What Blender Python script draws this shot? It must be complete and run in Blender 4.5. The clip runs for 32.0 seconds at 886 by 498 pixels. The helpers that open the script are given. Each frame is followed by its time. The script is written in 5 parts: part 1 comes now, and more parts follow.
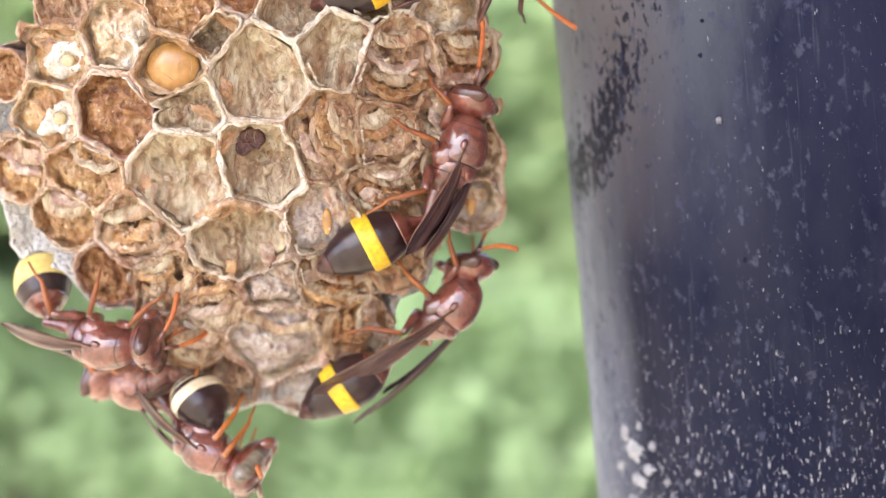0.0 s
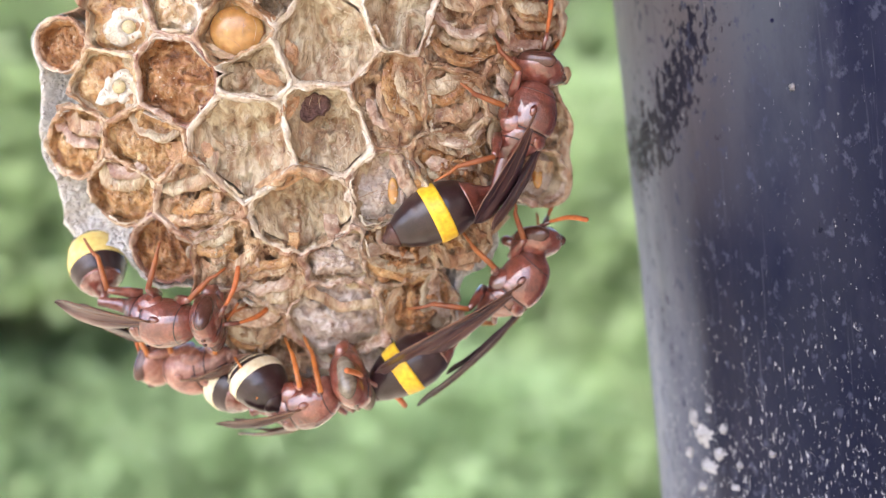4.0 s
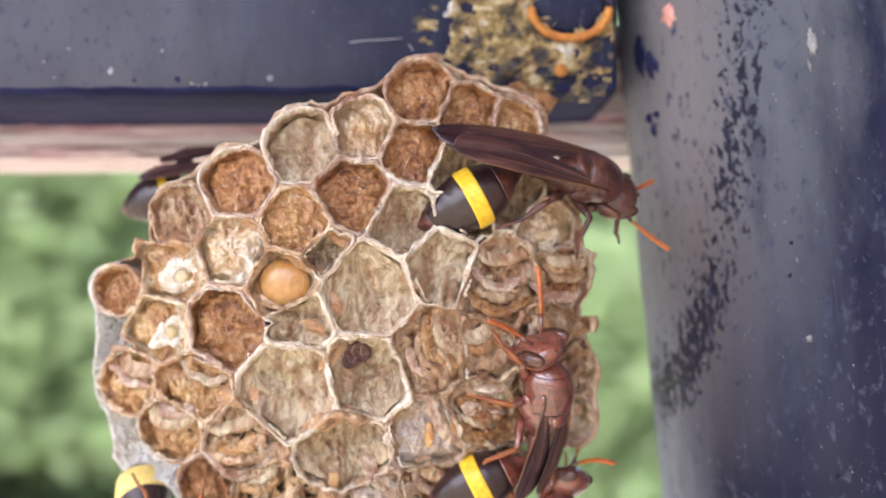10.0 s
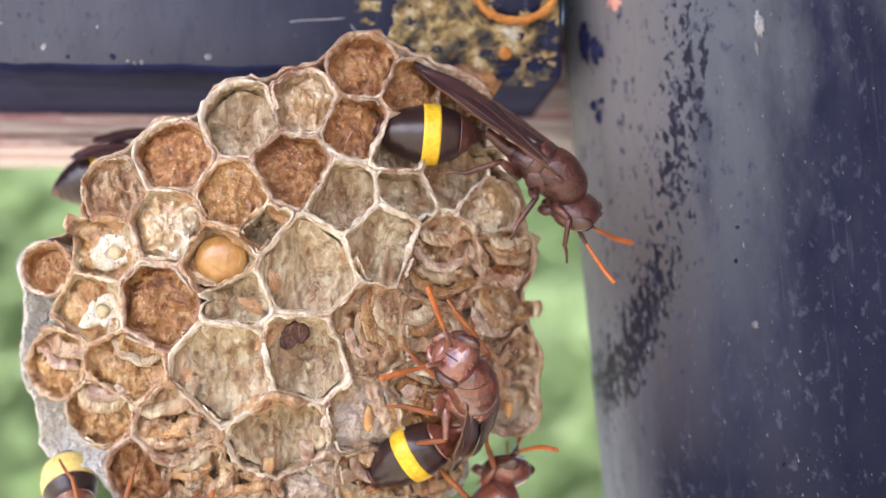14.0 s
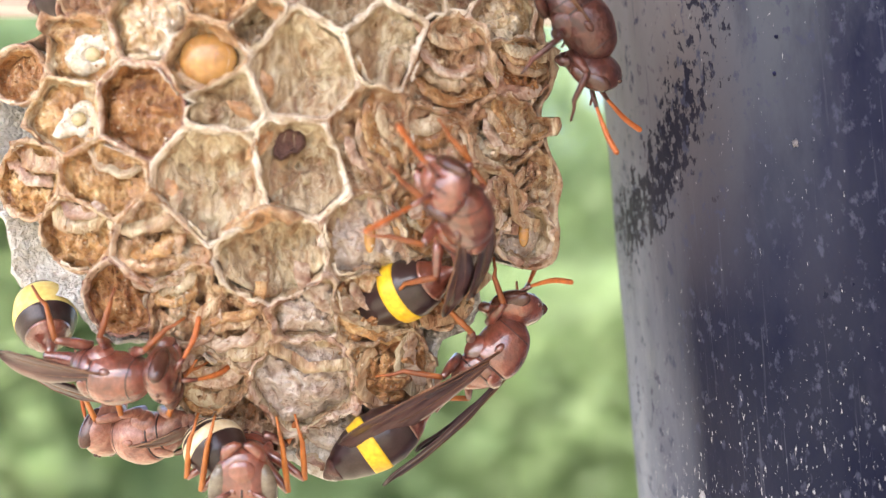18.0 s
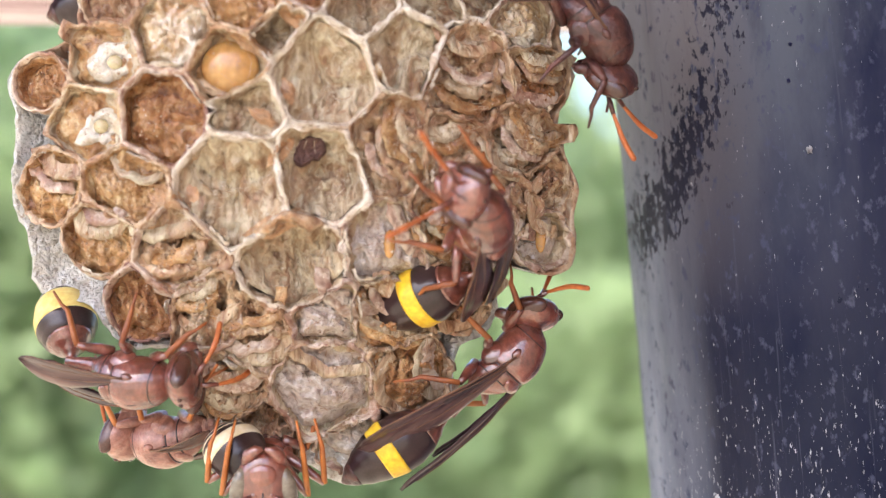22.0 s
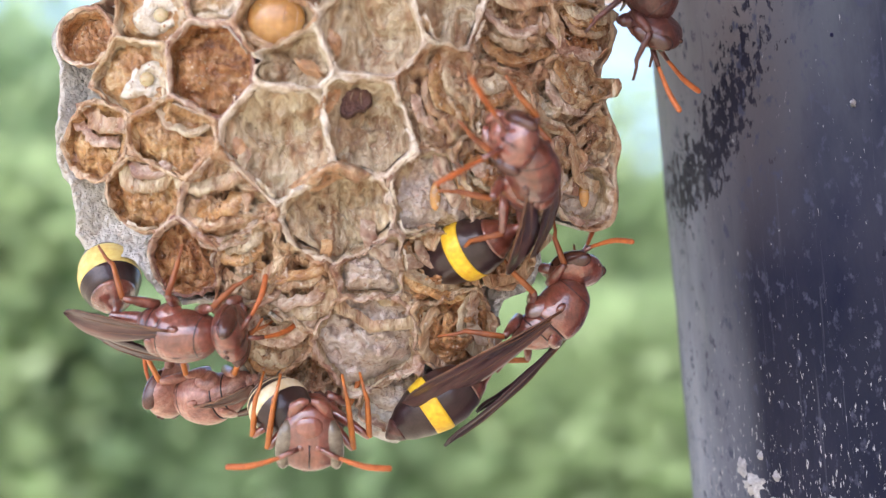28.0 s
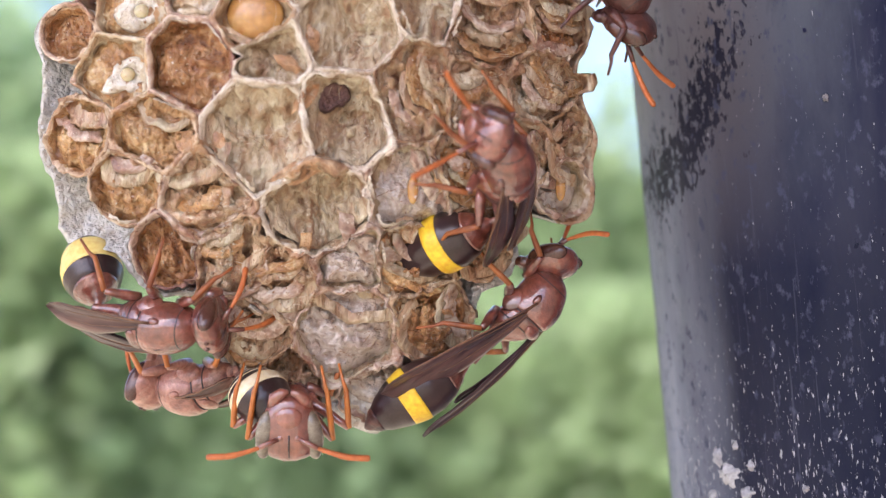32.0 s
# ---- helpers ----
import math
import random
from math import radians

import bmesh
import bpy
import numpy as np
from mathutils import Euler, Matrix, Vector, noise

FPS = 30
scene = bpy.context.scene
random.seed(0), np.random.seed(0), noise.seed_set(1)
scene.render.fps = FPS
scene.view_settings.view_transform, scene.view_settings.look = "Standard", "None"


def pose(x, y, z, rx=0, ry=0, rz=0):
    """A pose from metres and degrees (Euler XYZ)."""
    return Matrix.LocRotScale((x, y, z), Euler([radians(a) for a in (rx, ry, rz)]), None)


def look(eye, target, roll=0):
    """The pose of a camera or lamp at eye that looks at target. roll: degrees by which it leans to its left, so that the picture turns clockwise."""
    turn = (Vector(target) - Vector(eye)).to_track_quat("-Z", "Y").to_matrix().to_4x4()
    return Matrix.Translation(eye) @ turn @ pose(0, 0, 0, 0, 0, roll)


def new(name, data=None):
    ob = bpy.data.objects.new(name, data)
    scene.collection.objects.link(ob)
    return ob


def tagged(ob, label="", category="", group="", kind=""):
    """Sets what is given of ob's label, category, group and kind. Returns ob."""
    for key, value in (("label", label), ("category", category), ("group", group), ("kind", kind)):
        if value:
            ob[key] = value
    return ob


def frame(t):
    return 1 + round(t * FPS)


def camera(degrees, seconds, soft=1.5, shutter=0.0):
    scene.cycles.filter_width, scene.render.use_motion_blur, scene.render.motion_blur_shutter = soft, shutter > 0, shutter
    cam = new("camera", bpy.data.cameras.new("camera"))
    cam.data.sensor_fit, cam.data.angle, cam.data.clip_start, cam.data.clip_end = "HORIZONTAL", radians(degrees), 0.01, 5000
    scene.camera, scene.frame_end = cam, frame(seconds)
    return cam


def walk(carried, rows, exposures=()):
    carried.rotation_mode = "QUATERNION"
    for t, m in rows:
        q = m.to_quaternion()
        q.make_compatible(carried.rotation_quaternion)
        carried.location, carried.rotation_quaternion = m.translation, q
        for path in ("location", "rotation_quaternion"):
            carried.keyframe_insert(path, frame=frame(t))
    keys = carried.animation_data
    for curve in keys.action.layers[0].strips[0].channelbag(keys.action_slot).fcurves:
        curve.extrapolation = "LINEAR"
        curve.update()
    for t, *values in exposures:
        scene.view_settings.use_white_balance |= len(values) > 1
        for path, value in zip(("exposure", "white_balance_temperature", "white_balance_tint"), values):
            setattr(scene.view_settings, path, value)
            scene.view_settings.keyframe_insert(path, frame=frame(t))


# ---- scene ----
# ---- camera and its way ----
cam = camera(30, 32.0, soft=1.3)
cam.data.dof.use_dof = True
cam.data.dof.focus_distance = 0.107
cam.data.dof.aperture_fstop = 31.0
PATH = [
    (0, pose(0.00673, -0.11220, 0.00293, 83.80, 0.20, -0.74)),
    (0.5, pose(0.00550, -0.11240, 0.00348, 83.31, 0.39, -0.32)),
    (1, pose(0.00413, -0.11140, 0.00241, 83.85, 0.68, 0.15)),
    (1.5, pose(0.00303, -0.10994, 0.00073, 84.74, 0.89, -0.33)),
    (2, pose(0.00226, -0.10917, -0.00210, 85.18, 0.87, -0.35)),
    (2.5, pose(0.00290, -0.10966, -0.00168, 85.12, 0.76, -0.28)),
    (3, pose(0.00293, -0.10959, -0.00130, 84.93, 0.53, -0.43)),
    (3.5, pose(0.00246, -0.10983, -0.00465, 86.63, 0.57, -0.90)),
    (5.5, pose(0.00130, -0.10951, -0.00453, 86.42, 0.39, -0.66)),
    (6, pose(0.00120, -0.11171, -0.00180, 87.49, 0.33, 0.26)),
    (6.5, pose(0.00058, -0.11377, -0.00009, 89.12, 0.22, 0.38)),
    (7, pose(0.00043, -0.11436, 0.00026, 89.42, 0.14, 0.65)),
    (7.5, pose(0.00032, -0.11478, 0.00086, 89.93, -0.01, 0.38)),
    (8, pose(0.00016, -0.11458, 0.00039, 89.91, -0.01, 0.30)),
    (8.5, pose(0.00056, -0.11434, -0.00013, 89.81, 0.03, 0.40)),
    (9, pose(-0.00000, -0.11429, -0.00000, 90.00, 0.00, -0.00)),
    (9.5, pose(-0.00022, -0.11404, -0.00011, 90.09, -0.06, -0.09)),
    (10, pose(0.00004, -0.11542, 0.00123, 92.16, -0.17, -0.59)),
    (10.5, pose(0.00014, -0.11583, 0.00133, 92.40, -0.15, -0.38)),
    (11, pose(0.00031, -0.11565, 0.00102, 91.71, -0.20, -0.56)),
    (11.5, pose(-0.00015, -0.11590, 0.00129, 91.74, -0.28, -0.64)),
    (12, pose(-0.00001, -0.11601, 0.00120, 91.82, -0.28, -0.71)),
    (12.5, pose(-0.00028, -0.11576, 0.00041, 92.14, -0.35, -1.24)),
    (13, pose(-0.00030, -0.11504, -0.00050, 92.88, -0.51, -1.77)),
    (13.5, pose(-0.00041, -0.11293, -0.00333, 93.00, -0.51, -2.47)),
    (14, pose(-0.00066, -0.11249, -0.00373, 94.06, -0.60, -3.05)),
    (14.5, pose(0.00010, -0.11178, -0.00380, 93.36, -0.64, -3.26)),
    (16.5, pose(0.00136, -0.10807, -0.00817, 94.50, -0.94, -2.37)),
    (17, pose(0.00228, -0.10585, -0.01035, 94.10, -0.87, -2.48)),
    (17.5, pose(0.00148, -0.10396, -0.01196, 94.53, -0.60, -2.60)),
    (18, pose(0.00017, -0.10180, -0.01398, 93.47, -0.88, -2.67)),
    (18.5, pose(0.00050, -0.10098, -0.01555, 93.38, -0.61, -2.38)),
    (19, pose(-0.00032, -0.10089, -0.01600, 93.03, -0.55, -2.52)),
    (19.5, pose(-0.00049, -0.10098, -0.01507, 93.08, -0.52, -2.58)),
    (20, pose(-0.00035, -0.10074, -0.01561, 93.01, -0.58, -2.68)),
    (20.5, pose(-0.00057, -0.10131, -0.01498, 93.16, -0.68, -2.81)),
    (21, pose(-0.00067, -0.10169, -0.01509, 93.11, -0.69, -2.71)),
    (21.5, pose(-0.00116, -0.10221, -0.01465, 93.56, -0.72, -2.89)),
    (22, pose(-0.00153, -0.10270, -0.01419, 93.74, -0.81, -2.94)),
    (22.5, pose(-0.00147, -0.10274, -0.01487, 93.37, -0.78, -2.76)),
    (23, pose(-0.00163, -0.10269, -0.01521, 92.70, -0.74, -2.55)),
    (23.5, pose(-0.00230, -0.10396, -0.01301, 94.03, -0.50, -2.93)),
    (24, pose(-0.00131, -0.10533, -0.01098, 94.54, -0.55, -3.06)),
    (24.5, pose(-0.00189, -0.10587, -0.01094, 94.65, -0.47, -2.77)),
    (25, pose(-0.00203, -0.10594, -0.01167, 94.63, -0.58, -2.75)),
    (25.5, pose(-0.00392, -0.10410, -0.01524, 93.81, -0.99, -3.12)),
    (26, pose(-0.00438, -0.10191, -0.01905, 93.25, -1.01, -3.36)),
    (26.5, pose(-0.00412, -0.10170, -0.01983, 95.06, -0.72, -2.96)),
    (28.5, pose(-0.00427, -0.10242, -0.01793, 94.19, -0.65, -2.87)),
    (29, pose(-0.00411, -0.10144, -0.02258, 96.62, -0.38, -2.72)),
    (29.5, pose(-0.00461, -0.10268, -0.01999, 95.68, -0.62, -2.93)),
    (30, pose(-0.00326, -0.10385, -0.01821, 95.00, -0.78, -3.00)),
    (30.5, pose(-0.00284, -0.10408, -0.01792, 94.70, -0.73, -3.11)),
    (31, pose(-0.00230, -0.10362, -0.01893, 94.70, -0.63, -3.02)),
    (31.5, pose(-0.00261, -0.10304, -0.02121, 95.68, -0.48, -3.10)),
    (32, pose(-0.00327, -0.10374, -0.01852, 94.19, -0.60, -3.10)),
]
walk(cam, PATH, exposures=[(0, 1.98, 6050, 14), (5.5, 1.84, 5900, 16), (14.5, 1.80, 5950, 14), (18.0, 1.95, 6300, 13), (20.0, 1.76, 6150, 15), (26.0, 1.72, 5900, 16), (29.0, 1.58, 5850, 17), (32.0, 1.56, 5850, 19)])

# ---- world, sun ----
world = bpy.data.worlds.new("sky")
scene.world = world
world.use_nodes = True
wn, wl = world.node_tree.nodes, world.node_tree.links
sky = wn.new("ShaderNodeTexSky")
sky.sky_type = "NISHITA"
sky.sun_disc = False
sky.sun_elevation, sky.sun_rotation = radians(50), radians(219)
sky.dust_density = 4.0
wl.new(sky.outputs["Color"], wn["Background"].inputs["Color"])
wn["Background"].inputs["Strength"].default_value = 0.15
sun = new("sun", bpy.data.lights.new("sun", "SUN"))
sun.data.energy, sun.data.angle, sun.data.color = 5.0, radians(12), (1.0, 0.93, 0.82)
sun.matrix_world = look((-0.40, -0.50, 0.77), (0, 0, 0))


# ---- materials ----
def material(name, rough=0.6, metal=0.0, coat=0.0):
    m = bpy.data.materials.new(name)
    m.use_nodes = True
    b = m.node_tree.nodes["Principled BSDF"]
    b.inputs["Roughness"].default_value = rough
    b.inputs["Metallic"].default_value = metal
    b.inputs["Coat Weight"].default_value = coat
    b.inputs["Coat Roughness"].default_value = 0.12 if coat < 0.8 else 0.05
    b.inputs["Coat IOR"].default_value = 1.5 if coat < 0.8 else 1.9
    return m, m.node_tree.nodes, m.node_tree.links, b


def textured(name, stops, scale, stretch=(1, 1, 1), rough=0.6, metal=0.0, coat=0.0, detail=6.0, bump=0.3, bump_dist=0.0001,
             fine=None, random_tone=0.0, sheen=0.0, sub=0.0, warp=0.0, turn=(0, 0, 0), stain=0.0):
    """Noise-toned surface: a colour ramp over noise at one scale, darkened and roughened by a finer one."""
    m, n, l, b = material(name, rough, metal, coat)
    tc = n.new("ShaderNodeTexCoord")
    mp = n.new("ShaderNodeMapping")
    mp.inputs["Scale"].default_value = stretch
    mp.inputs["Rotation"].default_value = [radians(a) for a in turn]
    info = n.new("ShaderNodeObjectInfo")
    shift = n.new("ShaderNodeVectorMath")
    shift.operation = "MULTIPLY_ADD"
    shift.inputs[1].default_value = (0.37, 0.21, 0.53)
    l.new(info.outputs["Random"], shift.inputs[0])
    l.new(tc.outputs["Object"], shift.inputs[2])
    l.new(shift.outputs[0], mp.inputs["Vector"])
    a = n.new("ShaderNodeTexNoise")
    a.inputs["Scale"].default_value, a.inputs["Detail"].default_value, a.inputs["Roughness"].default_value = scale, detail, 0.65
    a.inputs["Distortion"].default_value = warp
    l.new(mp.outputs[0], a.inputs["Vector"])
    ramp = n.new("ShaderNodeValToRGB")
    e = ramp.color_ramp.elements
    while len(e) < len(stops):
        e.new(0.5)
    for k, (p, c) in enumerate(stops):
        e[k].position, e[k].color = p, (*c, 1)
    l.new(a.outputs["Fac"], ramp.inputs["Fac"])
    c = n.new("ShaderNodeTexNoise")
    c.inputs["Scale"].default_value, c.inputs["Detail"].default_value = fine or scale * 6, 4
    l.new(mp.outputs[0], c.inputs["Vector"])
    mix = n.new("ShaderNodeMix")
    mix.data_type, mix.blend_type = "RGBA", "OVERLAY"
    mix.inputs["Factor"].default_value = 0.55
    l.new(ramp.outputs["Color"], mix.inputs[6])
    l.new(c.outputs["Fac"], mix.inputs[7])
    colour = mix.outputs[2]
    if random_tone:
        hsv = n.new("ShaderNodeHueSaturation")
        mr = n.new("ShaderNodeMapRange")
        mr.inputs["To Min"].default_value, mr.inputs["To Max"].default_value = 1 - random_tone, 1 + random_tone
        l.new(info.outputs["Random"], mr.inputs["Value"])
        l.new(mr.outputs[0], hsv.inputs["Value"])
        l.new(colour, hsv.inputs["Color"])
        colour = hsv.outputs["Color"]
    if stain:
        s1 = n.new("ShaderNodeTexNoise")
        s1.inputs["Scale"].default_value, s1.inputs["Detail"].default_value = 260, 8
        s1.inputs["Roughness"].default_value = 0.7
        l.new(tc.outputs["Object"], s1.inputs["Vector"])
        sm = n.new("ShaderNodeMapRange")
        sm.inputs["From Min"].default_value, sm.inputs["From Max"].default_value, sm.inputs["To Max"].default_value = 0.5, 0.66, stain
        l.new(s1.outputs["Fac"], sm.inputs["Value"])
        st = n.new("ShaderNodeMix")
        st.data_type, st.blend_type = "RGBA", "MULTIPLY"
        st.inputs[7].default_value = (0.58, 0.32, 0.22, 1)
        l.new(sm.outputs[0], st.inputs["Factor"])
        l.new(colour, st.inputs[6])
        colour = st.outputs[2]
        rm = n.new("ShaderNodeMapRange")
        rm.inputs["From Min"].default_value, rm.inputs["From Max"].default_value = 0.35, 0.7
        rm.inputs["To Min"].default_value, rm.inputs["To Max"].default_value = 0.22, 0.75
        l.new(c.outputs["Fac"], rm.inputs["Value"])
        l.new(rm.outputs[0], b.inputs["Roughness"])
    l.new(colour, b.inputs["Base Color"])
    if bump:
        add = n.new("ShaderNodeMath")
        add.operation = "ADD"
        l.new(a.outputs["Fac"], add.inputs[0])
        l.new(c.outputs["Fac"], add.inputs[1])
        bp = n.new("ShaderNodeBump")
        bp.inputs["Strength"].default_value, bp.inputs["Distance"].default_value = bump, bump_dist
        l.new(add.outputs[0], bp.inputs["Height"])
        l.new(bp.outputs[0], b.inputs["Normal"])
    if sub:
        b.inputs["Subsurface Weight"].default_value = sub
        b.inputs["Subsurface Radius"].default_value = (0.0012, 0.0007, 0.0004)
        b.inputs["Subsurface Scale"].default_value = 1.0
    return m


PALE, TAN, BROWN, DARK = (0.62, 0.52, 0.40), (0.47, 0.29, 0.19), (0.30, 0.155, 0.095), (0.15, 0.065, 0.045)
paper = textured("comb_paper", [(0.28, BROWN), (0.42, TAN), (0.54, (0.60, 0.47, 0.34)), (0.70, (0.74, 0.67, 0.55))], 420, (1, 0.35, 1), 0.5,
                 fine=2600, bump=0.8, bump_dist=0.00025, random_tone=0.08, warp=1.5, stain=0.80)
paper_floor = textured("cell_lining", [(0.28, (0.22, 0.10, 0.055)), (0.38, (0.37, 0.235, 0.14)), (0.47, (0.47, 0.36, 0.235)), (0.60, (0.66, 0.58, 0.42))], 420, (1, 1, 0.30), 0.30,
                       fine=1900, bump=1.0, bump_dist=0.00045, random_tone=0.06, warp=2.2, turn=(0, 35, 0), stain=0.55, coat=0.3)
paper_white = textured("weathered_white_paper", [(0.28, (0.56, 0.46, 0.38)), (0.40, (0.86, 0.83, 0.79)), (0.60, (0.94, 0.93, 0.91))], 900, (1, 0.6, 1), 0.4,
                       fine=2400, bump=1.0, bump_dist=0.0014, stain=0.15, coat=0.5)
crumb_brown = textured("brown_chewed_pulp", [(0.30, DARK), (0.42, (0.33, 0.14, 0.052)), (0.54, (0.46, 0.235, 0.095)), (0.68, (0.62, 0.41, 0.22))], 800, coat=0.5, rough=0.4,
                       fine=2600, bump=1.0, bump_dist=0.00045, random_tone=0.12, warp=0.8, stain=0.55)
crumb_tan = textured("tan_chewed_pulp", [(0.30, BROWN), (0.42, (0.43, 0.22, 0.082)), (0.54, (0.55, 0.335, 0.15)), (0.68, (0.72, 0.55, 0.33))], 760, coat=0.6, rough=0.36,
                     fine=2600, bump=1.0, bump_dist=0.00045, random_tone=0.12, warp=0.8, stain=0.55)
crumb_white = textured("white_silk_cap", [(0.26, (0.36, 0.18, 0.07)), (0.41, (0.54, 0.34, 0.16)), (0.53, (0.66, 0.52, 0.34)), (0.68, (0.86, 0.81, 0.71))], 460, coat=0.9, rough=0.3,
                       fine=2000, bump=1.0, bump_dist=0.0005, warp=1.0, stain=0.35)
silk_grey = textured("grey_silk_cap", [(0.28, (0.42, 0.29, 0.22)), (0.42, (0.57, 0.46, 0.39)), (0.54, (0.66, 0.58, 0.53)), (0.70, (0.76, 0.71, 0.67))], 480, rough=0.38, coat=0.4,
                     fine=2200, bump=1.0, bump_dist=0.0005, warp=2.0, stain=0.45)
daub_amber = textured("amber_pulp_daub", [(0.32, (0.34, 0.17, 0.08)), (0.50, (0.50, 0.29, 0.15)), (0.66, (0.64, 0.45, 0.27))], 500, rough=0.28, coat=0.6,
                      fine=2200, bump=1.0, bump_dist=0.0004, random_tone=0.2, warp=0.8)
crumple = textured("crumpled_tan_paper", [(0.30, (0.19, 0.085, 0.05)), (0.41, (0.39, 0.215, 0.12)), (0.52, (0.51, 0.355, 0.22)), (0.66, (0.70, 0.60, 0.44))], 420, (1, 1, 0.4), coat=0.5, rough=0.32,
                   fine=1900, bump=1.0, bump_dist=0.0005, random_tone=0.08, warp=2.0, turn=(0, -30, 0), stain=0.5)
grub_orange = textured("amber_brood", [(0.3, (0.44, 0.22, 0.06)), (0.7, (0.60, 0.35, 0.13))], 300, rough=0.25, coat=0.6, bump=0.1, sub=0.4)
cuticle = textured("red_brown_cuticle", [(0.30, (0.045, 0.011, 0.009)), (0.45, (0.155, 0.040, 0.026)), (0.58, (0.235, 0.068, 0.044)), (0.72, (0.36, 0.15, 0.11))], 420, rough=0.33, coat=0.85,
                   fine=3500, bump=0.8, bump_dist=0.00012, warp=0.6)
cuticle_pale = textured("pinkish_brown_cuticle", [(0.32, (0.16, 0.06, 0.045)), (0.48, (0.34, 0.15, 0.11)), (0.62, (0.50, 0.30, 0.23)), (0.75, (0.66, 0.50, 0.40))], 420, rough=0.34, coat=0.6,
                        fine=3500, bump=0.8, bump_dist=0.00012, warp=0.6)
cuticle_deep = textured("dark_mahogany_cuticle", [(0.32, (0.028, 0.010, 0.011)), (0.5, (0.075, 0.024, 0.020)), (0.68, (0.14, 0.05, 0.034))], 650, rough=0.34, coat=0.35,
                        fine=3500, bump=0.8, bump_dist=0.00012, warp=0.6)
eye_olive = textured("olive_grey_compound_eye", [(0.3, (0.085, 0.065, 0.045)), (0.7, (0.29, 0.25, 0.19))], 500, (1, 1, 3), rough=0.25, coat=0.5, fine=9000, bump=0.15, bump_dist=0.00002)
cuticle_dark = textured("black_brown_cuticle", [(0.3, (0.014, 0.007, 0.010)), (0.7, (0.042, 0.018, 0.019))], 350, rough=0.30, coat=0.3,
                        fine=7000, bump=0.2, bump_dist=0.00003)
cuticle_eye = textured("maroon_compound_eye", [(0.3, (0.045, 0.016, 0.013)), (0.7, (0.10, 0.038, 0.026))], 700, rough=0.25, coat=0.5, fine=12000, bump=0.15, bump_dist=0.00002)
yellow = textured("yellow_band_cuticle", [(0.3, (0.72, 0.44, 0.015)), (0.7, (0.86, 0.60, 0.03))], 500, rough=0.4, coat=0.1, bump=0.1, bump_dist=0.00003)
cream = textured("cream_band_cuticle", [(0.3, (0.74, 0.62, 0.38)), (0.7, (0.84, 0.77, 0.58))], 500, rough=0.4, bump=0.1, bump_dist=0.00003)
# yellow band with the light from above put into a paler colour
yellow_lit = textured("lit_yellow_band_cuticle", [(0.3, (0.74, 0.54, 0.13)), (0.7, (0.86, 0.72, 0.28))], 500, rough=0.4, coat=0.1, bump=0.1, bump_dist=0.00003)
orange = textured("orange_antenna", [(0.3, (0.36, 0.085, 0.022)), (0.7, (0.52, 0.16, 0.04))], 500, rough=0.45, bump=0.1, bump_dist=0.00003)
leg_mat = textured("rusty_leg_cuticle", [(0.3, (0.16, 0.04, 0.018)), (0.7, (0.44, 0.15, 0.035))], 260, rough=0.4, bump=0.1, bump_dist=0.00003)
wing_mat = textured("smoky_wing", [(0.32, (0.020, 0.010, 0.016)), (0.5, (0.070, 0.027, 0.024)), (0.66, (0.16, 0.07, 0.045))], 260, (0.3, 1.8, 1), rough=0.34, coat=0.35,
                    fine=1500, bump=0.6, bump_dist=0.0001)


def see_through(m, share):
    """Thin membrane that lets part of the light pass."""
    n, l = m.node_tree.nodes, m.node_tree.links
    clear = n.new("ShaderNodeBsdfTransparent")
    clear.inputs["Color"].default_value = (0.95, 0.80, 0.62, 1)
    mx = n.new("ShaderNodeMixShader")
    mx.inputs[0].default_value = share
    l.new(n["Principled BSDF"].outputs[0], mx.inputs[1])
    l.new(clear.outputs[0], mx.inputs[2])
    l.new(mx.outputs[0], n["Material Output"].inputs["Surface"])


see_through(wing_mat, 0.12)
wing_deep = textured("dark_purple_wing", [(0.32, (0.014, 0.006, 0.013)), (0.5, (0.036, 0.014, 0.020)), (0.70, (0.13, 0.06, 0.05))], 260, (0.3, 1.8, 1), rough=0.32, coat=0.3,
                     fine=1500, bump=0.6, bump_dist=0.0001)
vein_mat = textured("brown_wing_vein", [(0.3, (0.06, 0.022, 0.015)), (0.7, (0.20, 0.09, 0.04))], 400, rough=0.35, coat=0.3, bump=0.2, bump_dist=0.00003)

wood = textured("weathered_pink_wood", [(0.36, (0.12, 0.04, 0.05)), (0.43, (0.55, 0.30, 0.36)), (0.48, (0.92, 0.74, 0.83)), (0.54, (0.97, 0.93, 0.97))], 620, (0.014, 1, 1), rough=0.5,
                fine=3600, bump=1.0, bump_dist=0.0004, warp=0.5)
leaf = textured("leaf_green", [(0.3, (0.09, 0.16, 0.11)), (0.55, (0.12, 0.205, 0.13)), (0.75, (0.165, 0.265, 0.155))], 0.9, rough=0.45, fine=8, bump=0)
bark = textured("bark", [(0.3, (0.06, 0.045, 0.035)), (0.7, (0.17, 0.13, 0.10))], 9, (1, 1, 0.3), rough=0.9, bump=0.7, bump_dist=0.02)
grass = textured("earth_and_grass_ground", [(0.3, (0.13, 0.13, 0.065)), (0.5, (0.26, 0.225, 0.155)), (0.75, (0.40, 0.34, 0.26))], 0.8, rough=0.9, fine=12, bump=0.4, bump_dist=0.05)


leaf_young = textured("young_leaf_green", [(0.3, (0.20, 0.28, 0.155)), (0.55, (0.255, 0.345, 0.19)), (0.75, (0.31, 0.41, 0.225))], 0.9, rough=0.5, fine=8, bump=0)


